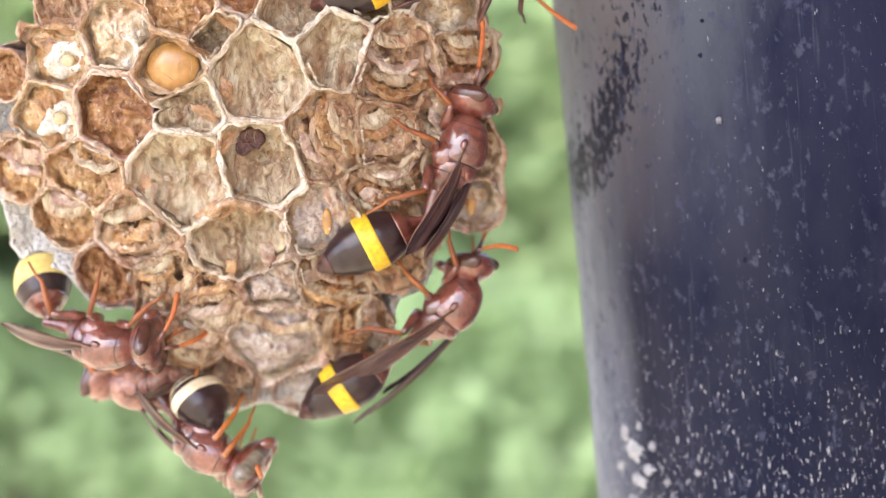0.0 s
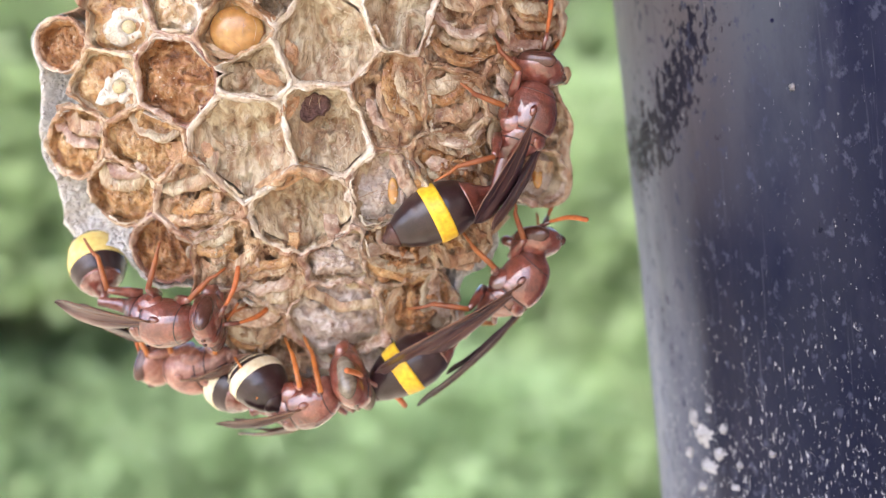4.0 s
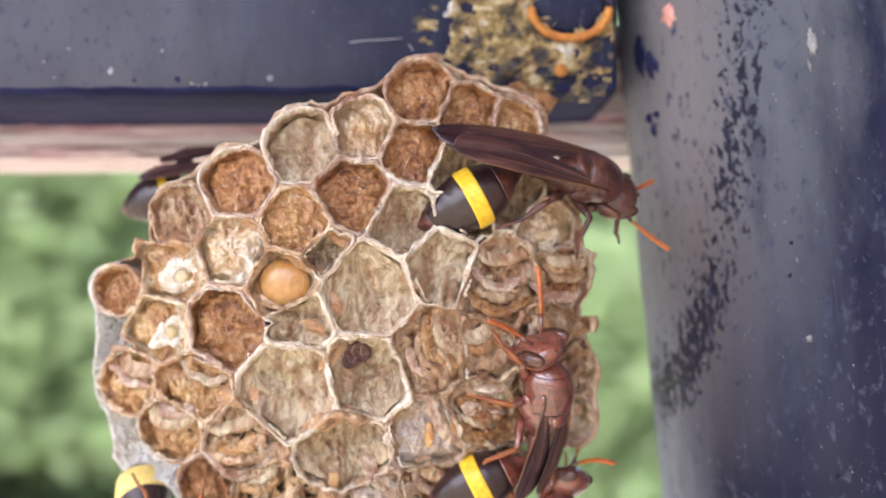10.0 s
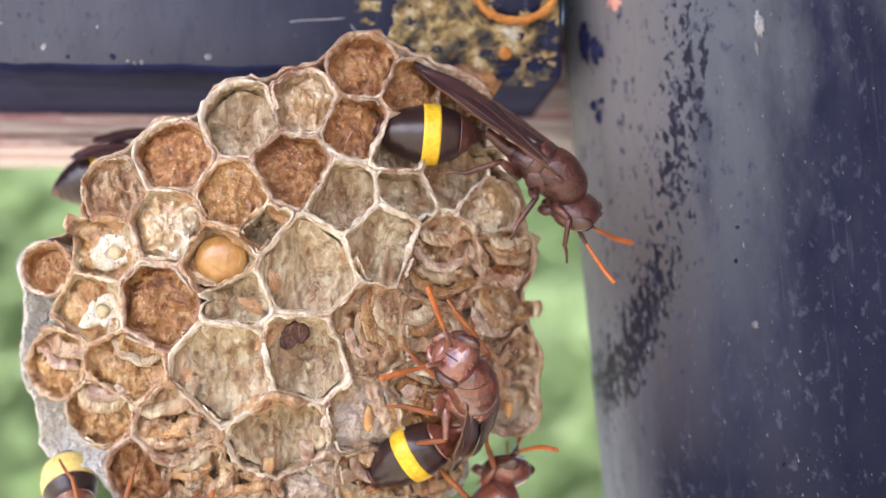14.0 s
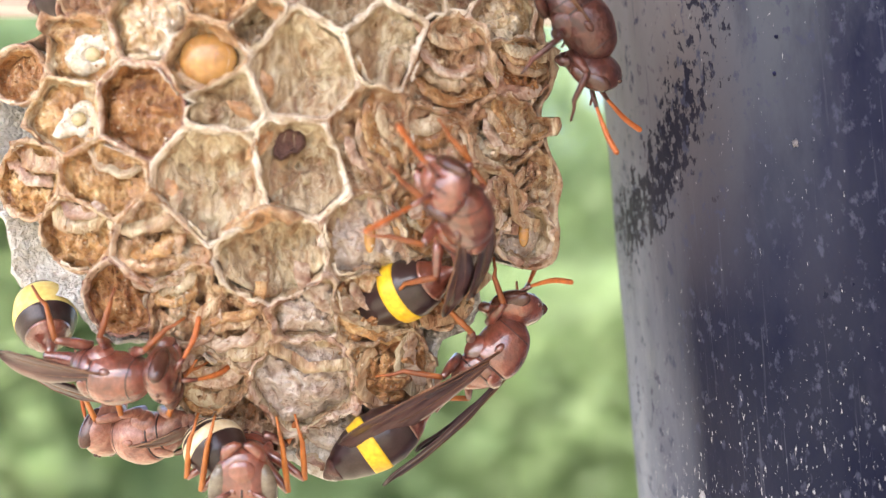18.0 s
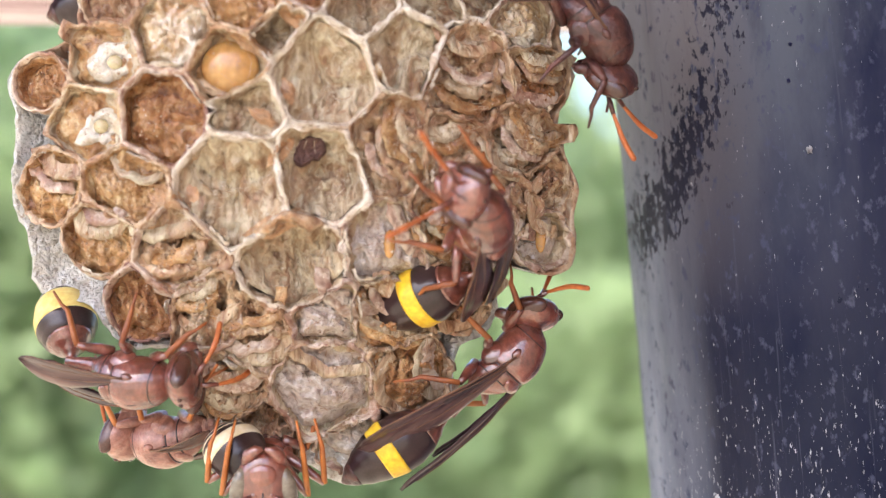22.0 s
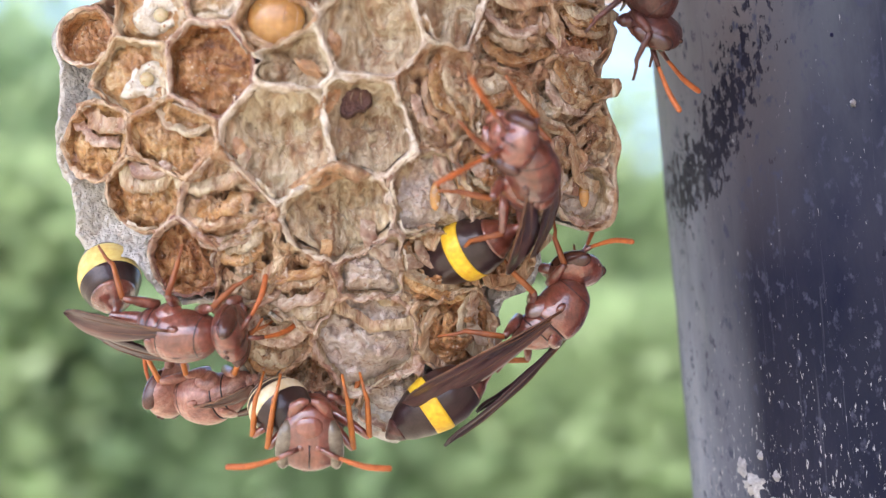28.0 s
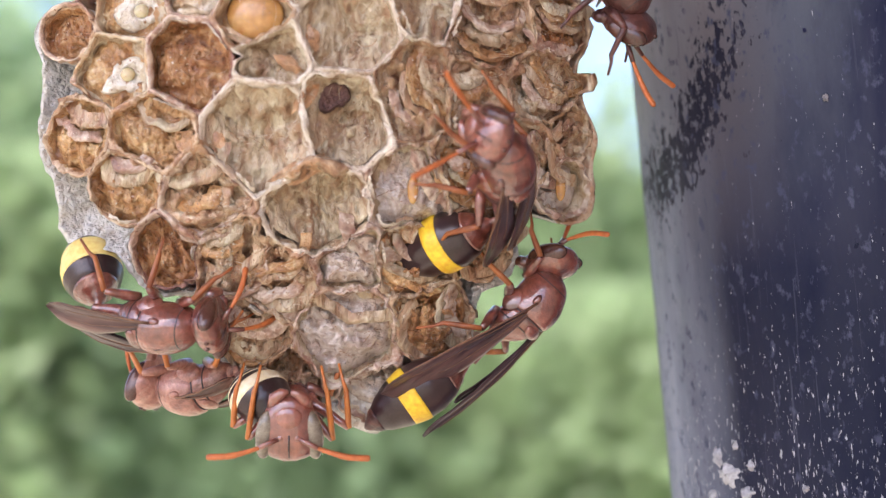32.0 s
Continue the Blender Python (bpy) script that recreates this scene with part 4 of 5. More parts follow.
def flank():
    """The papery side of the comb, that joins the outer cells."""
    n = 240
    mx, mz = -4.0, -0.5
    far = [0.0] * n
    for x, z, r, _ in CELLS + SIDES:
        for k in range(n):
            a = 2 * math.pi * k / n
            dx, dz = x - mx, z - mz
            t = dx * math.cos(a) + dz * math.sin(a)
            off = abs(dz * math.cos(a) - dx * math.sin(a))
            if t > 0 and off < r * 1.02:
                far[k] = max(far[k], t + math.sqrt((r * 1.02) ** 2 - off * off))
    for _ in range(10):
        far = [max(far[k], 0.25 * far[k - 1] + 0.5 * far[k] + 0.25 * far[(k + 1) % n]) for k in range(n)]
    loops = []
    for deep, inset in ((5.4, 7.0), (4.6, 2.0), (3.6, 0.7), (2.2, 0.1), (1.2, -0.1), (1.0, -0.25), (1.3, -0.4), (1.8, -0.45), (2.4, -0.42), (3.0, -0.3), (3.8, -0.1), (4.8, 0.4), (6.4, 1.3), (8.0, 3.0), (9.0, 7.0)):
        loop = []
        for k in range(n):
            a = 2 * math.pi * k / n
            q = far[k] - inset
            q += (0.45 * abs(fbm((math.cos(a) * 14, math.sin(a) * 14, deep), 0.6)) + 0.2 * abs(fbm((math.cos(a) * 14, math.sin(a) * 14, deep), 2.0))) * (1 if inset < 0.1 else 0)
            x, z = mx + math.cos(a) * q, mz + math.sin(a) * q
            top = 5.8 if z > 12 else 9.2
            room = min(1.0, max(top - dome(x, z), 1.6) / 9)
            loop.append((x, dome(x, z) + deep * room + 0.4 * room * fbm((x, z, 0), 0.6), z))
        loops.append(loop)
    bm = bmesh.new()
    rings(bm, loops, closed_ends=False)
    bm.normal_update()
    for f in bm.faces:
        c = f.calc_center_median() * 1000
        if c.z + 1.5 * fbm(c, 0.3) > 5 or c.x + fbm(c, 0.3) > 9.5:
            f.material_index = 1
    part("comb_side", bm, [paper_white, paper], NEST, "whitish papery side of the comb, tan higher up")


flank()


def flaps():
    """Torn paper ridges and lips standing up between the cells."""
    rng = random.Random(8)
    for _ in range(46):
        a = rng.sample(range(len(CELLS)), 2)[0]
        x, z, r, kind = CELLS[a]
        if x > 8 or z > 14:
            continue
        ang = rng.uniform(0, 6.28)
        reach, _ = outline(a, 56)
        span = rng.uniform(0.4, 1.0)
        k = 12
        bm = bmesh.new()
        lo, hi, lo2, hi2 = [], [], [], []
        for j in range(k):
            th = ang + (j / (k - 1) - 0.5) * span
            q = reach[int(th / (2 * math.pi) * 56) % 56] - 0.14
            px, pz = x + math.cos(th) * q, z + math.sin(th) * q
            y = dome(px, pz) - 0.1
            h = math.sin(math.pi * j / (k - 1)) * rng.uniform(0.35, 0.75)
            lo.append((px, y + 0.5, pz))
            hi.append((px - math.cos(th) * 0.22, y - h, pz - math.sin(th) * 0.22))
        for p, q in zip(lo, hi):
            lo2.append((p[0] * 1.0 + 0.05, p[1], p[2] + 0.05))
            hi2.append((q[0] + 0.04, q[1], q[2] + 0.04))
        rows = [bm.verts.new(Vector(p) * MM) for p in lo], [bm.verts.new(Vector(p) * MM) for p in hi], [bm.verts.new(Vector(p) * MM) for p in hi2], [bm.verts.new(Vector(p) * MM) for p in lo2]
        for u, w in zip(rows, rows[1:]):
            for j in range(k - 1):
                bm.faces.new((u[j], u[j + 1], w[j + 1], w[j]))
        part("paper_flap", bm, rim_cream, NEST)


flaps()


cream_paper = textured("cream_rim_paper", [(0.28, (0.38, 0.26, 0.18)), (0.42, (0.57, 0.465, 0.36)), (0.58, (0.77, 0.70, 0.60))], 620, (1, 1, 0.5), rough=0.4, coat=0.3,
                       fine=2600, bump=1.0, bump_dist=0.0003, warp=1.2, stain=0.4)


def lips():
    """Thick paper lips that stand up along one side of some cells: cell by its middle, the arc in degrees, width, height, paper."""
    for x, z, a0, a1, wide, tall, mat, words in (
            (-9.1, -4.2, 55, 290, 0.50, 0.45, cream_paper, "cream paper lip"), (-4.1, -3.2, -70, 20, 0.40, 0.35, cream_paper, "cream paper lip"), (-5.6, -8.7, 48, 138, 0.85, 0.50, crumple, "tan folded paper lip"),
            (-12.9, 9.9, 60, 290, 0.42, 0.40, cream_paper, "cream paper lip"), (-8.4, 12.6, 40, 230, 0.55, 0.40, cream_paper, "cream paper lip"), (-0.3, 16.4, 20, 200, 0.50, 0.35, crumple, "tan paper lip"),
            (-3.9, 2.5, 150, 330, 0.40, 0.35, cream_paper, "cream paper lip"), (-0.7, 12.2, 200, 330, 0.55, 0.35, cream_paper, "cream paper lip"), (-13.2, 5.3, 130, 330, 0.35, 0.35, rim_paper, "brownish paper lip"),
            (-14.0, 0.3, 20, 330, 0.45, 0.40, rim_paper, "brownish paper lip"), (-5.0, 9.2, 30, 300, 0.40, 0.35, rim_paper, "brownish paper lip"), (1.2, 4.6, -60, 120, 0.50, 0.35, cream_paper, "cream paper lip"),
            (2.3, 11.1, 180, 350, 0.35, 0.35, rim_paper, "brownish paper lip"), (-16.3, -4.0, -150, 90, 0.40, 0.40, crumple, "tan paper lip"), (-21.9, 2.7, 20, 300, 0.35, 0.35, rim_paper, "brownish paper lip"),
            (-18.1, 0.0, -60, 200, 0.35, 0.35, crumb_white, "whitish paper lip"), (-12.9, -8.3, 40, 260, 0.45, 0.45, rim_paper, "brownish paper lip"), (-15.2, -11.2, 10, 230, 0.5, 0.5, rim_paper, "brownish paper lip")):
        i = min(range(len(CELLS)), key=lambda j: math.hypot(CELLS[j][0] - x, CELLS[j][1] - z))
        reach, _ = outline(i, 72)
        k = max(8, int((a1 - a0) / 5))
        loops = []
        for j in range(k + 1):
            f = j / k
            deg = a0 + (a1 - a0) * f
            lo, t = int(deg // 5) % 72, (deg % 5) / 5
            q = reach[lo] * (1 - t) + reach[(lo + 1) % 72] * t
            fade = min(1.0, 6 * f, 6 * (1 - f)) ** 0.7 + 0.05
            c, sn = math.cos(radians(deg)), math.sin(radians(deg))
            wob = 1 + 0.45 * fbm((deg * 0.06, x, z), 1.0)
            w, h = 0.78 * wide * fade * wob, tall * fade * (1 + 0.5 * fbm((deg * 0.05, z, x), 1.0))
            px, pz = x + c * q, z + sn * q
            y = dome(px, pz) + 0.42 * fbm((px, pz, 3.3), 0.8)
            ring = []
            for u, v in ((0.25, 0.35), (0.28, -0.1), (0.1, -0.5), (-0.12, -0.62), (-0.4, -0.35), (-0.75, 0.1), (-0.9, 0.7)):
                ring.append((px + c * u * w, y + v * h, pz + sn * u * w))
            loops.append(ring)
        bm = bmesh.new()
        rings(bm, loops)
        part("paper_lip", bm, mat, NEST, words)


lips()


def layers():
    """Curled sheets of torn paper, one over the other, in the ruined cells."""
    rng = random.Random(77)
    for x, z, r, kind in CELLS:
        if kind not in ("husk", "silk", "tan", "dome") or x > 9.6 or z < -18 or (z > -2 and kind != "husk") or z > 6:
            continue
        way = radians(-100) + 0.9 * fbm((x, z, 1), 0.12) + rng.gauss(0, 0.35)
        for j in range({"husk": 4, "tan": 2}.get(kind, 1)):
            q = r * (-0.6 + 0.42 * j + rng.uniform(-0.12, 0.12))
            cx, cz = x + math.cos(way) * q + rng.gauss(0, 0.2), z + math.sin(way) * q + rng.gauss(0, 0.2)
            bow, k = r * rng.uniform(0.75, 1.25), 16
            span, deep = rng.uniform(0.8, 1.5), rng.uniform(0.5, 1.0)
            tall = rng.uniform(0.15, 0.5)
            rows = [[], [], [], []]
            for i in range(k):
                f = i / (k - 1)
                th = way + (f - 0.5) * 2 * span + 0.12 * fbm((f * 3, j, x), 1.0)
                fade = math.sin(math.pi * min(1, max(0, f))) ** 0.6
                wob = 1 + 0.14 * fbm((f * 5, x, z), 1.0)
                for row, reach, lift in ((0, 0.0, 0.15), (1, deep * 0.55, -0.12 - 0.25 * tall), (2, deep, -0.1 - tall), (3, deep + 0.10, 0.05 - tall * 0.7)):
                    rad = (bow - deep + reach) * wob
                    px, pz = cx + math.cos(th) * rad - math.cos(way) * bow * 0.75, cz + math.sin(th) * rad - math.sin(way) * bow * 0.75
                    rows[row].append((px, dome(px, pz) + 0.35 + lift * fade + 0.5 * (1 - fade) + 0.25 * fbm((px, pz, j), 1.2), pz))
            bm = bmesh.new()
            vs = [[bm.verts.new(Vector(p) * MM) for p in row] for row in rows]
            for u, w in zip(vs, vs[1:]):
                for i in range(k - 1):
                    bm.faces.new((u[i], u[i + 1], w[i + 1], w[i]))
            part("paper_layer", bm, (crumple, rim_paper, paper_floor, crumb_tan)[(j + int(abs(x) * 7)) % 4], NEST)


layers()


def strewn():
    """Loose wood fibres and pulp crumbs over the comb's face, some as glints."""
    from mathutils.bvhtree import BVHTree
    verts, faces = [], []
    for ob in NEST.children_recursive:
        if ob.type == "MESH" and not ob.name.startswith("comb_side"):
            k = len(verts)
            verts += [v.co for v in ob.data.vertices]
            faces += [[k + i for i in p.vertices] for p in ob.data.polygons]
    tree_of = BVHTree.FromPolygons([v * 1000 for v in verts], faces)
    rng = random.Random(21)

    def drop(x, z):
        hit = tree_of.ray_cast(Vector((x, -30, z)), Vector((0, 1, 0)))
        return (hit[0], hit[1]) if hit[0] is not None and hit[0].y < 9 else (None, None)

    def comb_way(x, z):
        """The way in which the fibres were laid, cell by cell."""
        return 2.5 * fbm((x, z, 4.4), 0.22, 2) + 0.6

    groups = {"pale": ([], []), "brown": ([], [])}
    for i in range(1500):
        x, z, r, kind = CELLS[rng.randrange(len(CELLS))]
        x, z = x + rng.gauss(0, r * 0.6), z + rng.gauss(0, r * 0.6)
        a, bend = rng.uniform(0, 6.28), rng.gauss(0, 0.18)
        steps, thick = rng.randint(4, 10), rng.uniform(0.010, 0.022)
        if kind in ("orange", "grub", "plug", "brown", "tan", "white"):
            continue
        a = comb_way(x, z) + rng.gauss(0, 0.35)
        vs, fs = groups["pale" if rng.random() < (0.62 if kind in ("open", "pale", "white", "grub", "hole") else 0.4) else "brown"]
        run = []
        for s in range(steps):
            p, nrm = drop(x, z)
            if p is None:
                break
            if run and abs(p.y - run[-1].y) > 0.5:
                break
            run.append(p - Vector((0, thick * rng.uniform(0.3, 1.6), 0)))
            x, z, a = x + math.cos(a) * 0.24, z + math.sin(a) * 0.24, a + bend + rng.gauss(0, 0.12)
        if len(run) < 3:
            continue
        k0 = len(vs)
        for s, p in enumerate(run):
            d = (run[min(s + 1, len(run) - 1)] - run[max(s - 1, 0)]).normalized()
            side = d.cross(Vector((0, -1, 0))).normalized()
            w = thick * (0.35 if s in (0, len(run) - 1) else 1.0)
            vs += [(p - side * w) * MM, (p + Vector((0, -w, 0))) * MM, (p + side * w) * MM]
            if s:
                k = k0 + 3 * s
                fs += [(k - 3, k - 2, k + 1, k), (k - 2, k - 1, k + 2, k + 1)]
    # pulp crumbs; the small pale ones also stand for bright glints
    for i in range(3600):
        x, z, r, kind = CELLS[rng.randrange(len(CELLS))]
        if kind in ("open", "pale", "dome", "orange") and rng.random() < 0.8:
            continue
        p, nrm = drop(x + rng.gauss(0, r * 0.45), z + rng.gauss(0, r * 0.45))
        if p is None:
            continue
        vs, fs = groups["pale" if rng.random() < 0.6 else "brown"]
        k, s = len(vs), rng.uniform(0.03, 0.11)
        corner = [Vector((rng.uniform(-1, 1), rng.uniform(-0.9, 0.4), rng.uniform(-1, 1))) * s for _ in range(5)]
        vs += [(p + q) * MM for q in corner]
        fs += [(k, k + 1, k + 2), (k, k + 2, k + 3), (k, k + 3, k + 1), (k + 4, k + 2, k + 1), (k + 4, k + 3, k + 2), (k + 4, k + 1, k + 3)]
    # amber daubs of fresh pulp over rims and hollows, the first ones large pads
    pads = [(-6.5, -6.2, 2.1, 0.62, 0.38), (-8.2, 4.4, 1.4, 0.45, -0.5), (-7.4, 0.1, 1.0, 0.35, -0.55), (-16.4, 11.4, 0.9, 0.4, 0.4), (-13.6, -4.6, 1.3, 0.7, -0.3)]
    for i in range(18):
        x, z, r, kind = CELLS[rng.randrange(len(CELLS))]
        a, q = rng.uniform(0, 6.28), r * rng.uniform(0.75, 1.0)
        x, z, w, h, turn = x + math.cos(a) * q, z + math.sin(a) * q, rng.uniform(0.5, 1.5), rng.uniform(0.25, 0.6), a + 1.57 + rng.gauss(0, 0.4)
        if i < len(pads):
            x, z, w, h, turn = pads[i]
        bm, loops, ok = bmesh.new(), [], True
        for s in (1.0, 0.85, 0.6, 0.3, 0.06):
            loop = []
            for k in range(20):
                b = 2 * math.pi * k / 20
                u, v = math.cos(b) * w * s, math.sin(b) * h * s
                u, v = u * (1 + 0.4 * fbm((math.cos(b), math.sin(b), i), 1.2)), v * (1 + 0.4 * fbm((math.cos(b), math.sin(b), i + 5), 1.2))
                px, pz = x + u * math.cos(turn) - v * math.sin(turn), z + u * math.sin(turn) + v * math.cos(turn)
                p, nrm = drop(px, pz)
                ok = ok and p is not None
                y = min(p.y, dome(px, pz) + 1.0) if p is not None else 0
                loop.append((px, y + 0.08 - 0.3 * (1 - s * s) * (0.8 + 0.6 * fbm((px, pz, i), 1.6)), pz))
            loops.append(loop)
        if not ok:
            continue
        for _ in range(2):
            loops = [[(p[0], (p[1] * 2 + loop[k - 1][1] + loop[(k + 1) % 20][1]) / 4, p[2]) for k, p in enumerate(loop)] for loop in loops]
        rings(bm, loops, closed_ends=False)
        bmesh.ops.contextual_create(bm, geom=list(bm.verts)[-20:])
        part("pulp_daub", bm, daub_amber, NEST, "smear of amber pulp")
    for name, mat, words in (("pale", fibre_pale, "pale wood fibres and crumbs, some standing for glints"), ("brown", fibre_brown, "brown wood fibres and crumbs")):
        me = bpy.data.meshes.new("pulp_fuzz")
        me.from_pydata(groups[name][0], [], groups[name][1])
        me.materials.append(mat)
        ob = new("pulp_fuzz", me)
        ob.parent = NEST
        tagged(ob, words, kind="stuff")


fibre_pale = textured("pale_fibre", [(0.3, (0.52, 0.40, 0.28)), (0.7, (0.78, 0.70, 0.58))], 700, rough=0.25, coat=0.3, bump=0)
fibre_brown = textured("brown_fibre", [(0.3, (0.30, 0.15, 0.08)), (0.7, (0.48, 0.29, 0.16))], 700, rough=0.35, coat=0.3, bump=0)
strewn()


def stalk():
    bm = bmesh.new()
    ellipsoid(bm, (-3, 8.0, 1), (14, 2.2, 14), 40, 16)
    for v in bm.verts:
        v.co *= 1 + 0.05 * fbm(v.co * 1000, 0.4)
    part("backing", bm, paper, NEST, "rough grey-brown paper back")
    bm = bmesh.new()
    tube(bm, curve_points([(3, 8.5, 10), (4.5, 7.5, 14), (6.2, 5.5, 15.8), (7.2, 8.0, 17.2)], 5), [2.2 - 0.05 * k for k in range(16)], 14)
    for v in bm.verts:
        v.co += Vector((1, 1, 1)) * MM * 0.5 * fbm(v.co * 1000, 1.1)
    part("stalk", bm, crumb_brown, NEST, "dark brown crumbly stalk")
    bm = bmesh.new()
    ellipsoid(bm, (7.9, 5.2, 16.4), (1.5, 1.3, 1.15), 26, 16)
    for v in bm.verts:
        v.co += Vector((1, 1, 1)) * MM * (0.5 * fbm(v.co * 1000, 1.3) + 0.2 * fbm(v.co * 1000, 4.0))
    part("pulp_lump", bm, crumb_brown, NEST, "dark brown crumpled pulp lump")


stalk()


# ---- wasps ----
orange_leg = textured("orange_leg_cuticle", [(0.3, (0.30, 0.075, 0.015)), (0.7, (0.55, 0.19, 0.035))], 260, rough=0.35, coat=0.3, bump=0.1, bump_dist=0.00003)
def wasp(label, length=8.0, yaw=0.0, pitch=0.0, head_yaw=0.0, head_pitch=-45.0, wings=((0.1, 0, 10.5, 1.5), (0.1, 0, 10.5, 1.5)), skin=None, membrane=None, eye=None, legs_of=None, band=yellow, stripes=False,
         feelers=((2.6, 2.8, 0.5), (2.6, -2.8, 0.5)), legs=None, girth=1.0, head_size=1.1, root=4.2, band_at=(0.40, 0.55)):
    """wings: for each side the way outward and upward, the length and the width."""
    skin, eye, legs_of = skin or cuticle, eye or cuticle_eye, legs_of or leg_mat
    base = new("wasp")
    tagged(base, label, "wasp", "wasps on the comb")
    bm = bmesh.new()
    loft(bm, smooth_rows([(2.95, 0.05, 0.45, 0.5), (2.55, 0.1, 1.1, 1.15), (1.75, 0.22, 1.52, 1.55), (0.7, 0.35, 1.66, 1.74), (-0.25, 0.36, 1.58, 1.64), (-0.5, 0.3, 1.44, 1.46),
                          (-0.8, 0.25, 1.5, 1.5), (-1.5, 0.05, 1.36, 1.36), (-2.1, -0.15, 1.05, 1.08), (-2.65, -0.35, 0.6, 0.62), (-2.9, -0.4, 0.3, 0.3)], 4), 26)
    thorax = part("thorax", bm, skin, base)
    bm = bmesh.new()
    ellipsoid(bm, (-1.0, 0, 1.5), (0.5, 0.95, 0.3), 16, 8)
    part("scutellum", bm, skin, thorax)
    for x, z, ry, rz in ((2.12, 0.17, 1.37, 1.4), (-0.5, 0.31, 1.475, 1.5), (-1.32, 0.1, 1.425, 1.425)):
        bm = bmesh.new()
        loft(bm, [(x + 0.07, z, ry - 0.05, rz - 0.05), (x + 0.03, z, ry + 0.015, rz + 0.015), (x - 0.03, z, ry + 0.015, rz + 0.015), (x - 0.07, z, ry - 0.05, rz - 0.05)], 26)
        part("suture", bm, cuticle_dark, thorax, "dark seam")
    bm = bmesh.new()
    tube(bm, [(1.7, 0, 1.72), (0.9, 0, 2.06), (0, 0, 2.01), (-0.4, 0, 1.85)], [0.05, 0.05, 0.05, 0.04], 6)
    part("suture", bm, cuticle_dark, thorax, "dark seam")
    for s in (1, -1):
        bm = bmesh.new()
        ellipsoid(bm, (-0.2, 1.28 * s, -0.35), (0.95, 0.42, 0.8), 14, 8)
        part("side_plate", bm, skin, thorax)
        bm = bmesh.new()
        ellipsoid(bm, (0.75, 1.5 * s, 0.95), (0.42, 0.22, 0.25), 10, 6)
        part("tegula", bm, skin, thorax)
    # head: broad above, drawn in towards the jaws
    bm = bmesh.new()
    loops = []
    for x, z, ry, rz in smooth_rows([(-0.15, 0.0, 0.4, 0.4), (0.1, 0.02, 1.05, 1.1), (0.5, 0.0, 1.5, 1.5), (0.95, -0.05, 1.62, 1.62), (1.35, -0.12, 1.42, 1.5), (1.62, -0.25, 1.0, 1.2), (1.78, -0.35, 0.4, 0.6)], 4):
        loop = []
        for k in range(28):
            a = 2 * math.pi * k / 28
            up = math.sin(a)
            loop.append((x, ry * math.cos(a) * (1.0 + 0.14 * up), z + rz * up * (0.92 if up > 0 else 1.22)))
        loops.append(loop)
    rings(bm, loops)
    head = part("head", bm, skin, base)
    head.matrix_basis = Matrix.Translation((2.85 * MM, 0, 0.1 * MM)) @ pose(0, 0, 0, 0, -head_pitch, head_yaw) @ Matrix.Scale(head_size, 4)
    for s in (1, -1):
        bm = bmesh.new()
        ellipsoid(bm, (1.08, 1.18 * s, 0.05), (0.62, 0.52, 1.30), 20, 14, Euler((radians(-9 * s), radians(-6), radians(14 * s))).to_matrix())
        part("eye", bm, eye, head, "olive-grey compound eye" if eye is eye_olive else "maroon compound eye")
        bm = bmesh.new()
        tube(bm, [(1.0, 0.85 * s, -1.35), (1.3, 0.72 * s, -1.85), (1.45, 0.35 * s, -2.15), (1.5, 0.05 * s, -2.2)], [0.3, 0.34, 0.26, 0.1], 10)
        part("mandible", bm, skin, head)
        bm = bmesh.new()
        ellipsoid(bm, (0.75 - 0.1 * (s < 0), 0.24 * s, 1.42), (0.15, 0.14, 0.12), 8, 6)
        part("ocellus", bm, eye, head)
        f = feelers[0 if s > 0 else 1]
        foot = Vector((1.62, 0.42 * s, 0.1))
        tip = foot + Vector(f) * 1.25
        elbow = foot + Vector(f) * 0.32 + Vector((0.28, 0.12 * s, 0.2))
        bend = elbow * 0.5 + tip * 0.5 + Vector((0.18, 0.06 * s, 0.12))
        bm = bmesh.new()
        ellipsoid(bm, foot, (0.2, 0.22, 0.22), 10, 7)
        part("antenna_socket", bm, skin, head)
        bm = bmesh.new()
        tube(bm, [foot, foot * 0.5 + elbow * 0.5, elbow], [0.12, 0.15, 0.13], 9)
        part("antenna_base", bm, skin, head)
        bm = bmesh.new()
        pts = curve_points([elbow, bend, tip], 9)
        n_p = len(pts)
        # jointed whip, thicker towards its tip
        tube(bm, pts, [(0.10 + 0.065 * min(1.0, k / 9)) * (0.93 if k % 2 else 1.0) * (0.6 if k == n_p - 1 else 1.0) for k in range(n_p)], 10)
        part("antenna_whip", bm, orange, head, "orange antenna whip")
    bm = bmesh.new()
    loft(bm, [(1.2, -0.95, 0.75, 0.7), (1.62, -0.9, 0.72, 0.66), (1.78, -0.88, 0.55, 0.5), (1.84, -0.86, 0.2, 0.2)], 16)
    part("clypeus", bm, skin, head)
    bm = bmesh.new()
    tube(bm, [(1.80, 0, -0.05), (1.74, 0, 0.6), (1.5, 0, 1.15)], [0.05, 0.05, 0.03], 6)
    part("face_groove", bm, cuticle_dark, head, "dark seam")
    # abdomen
    shape = [(0, 0.2), (0.06, 0.28), (0.13, 0.62), (0.2, 1.15), (0.3, 1.72), (0.42, 2.04), (0.54, 2.05), (0.68, 1.8), (0.8, 1.38), (0.9, 0.85), (0.97, 0.36), (1.0, 0.1)]

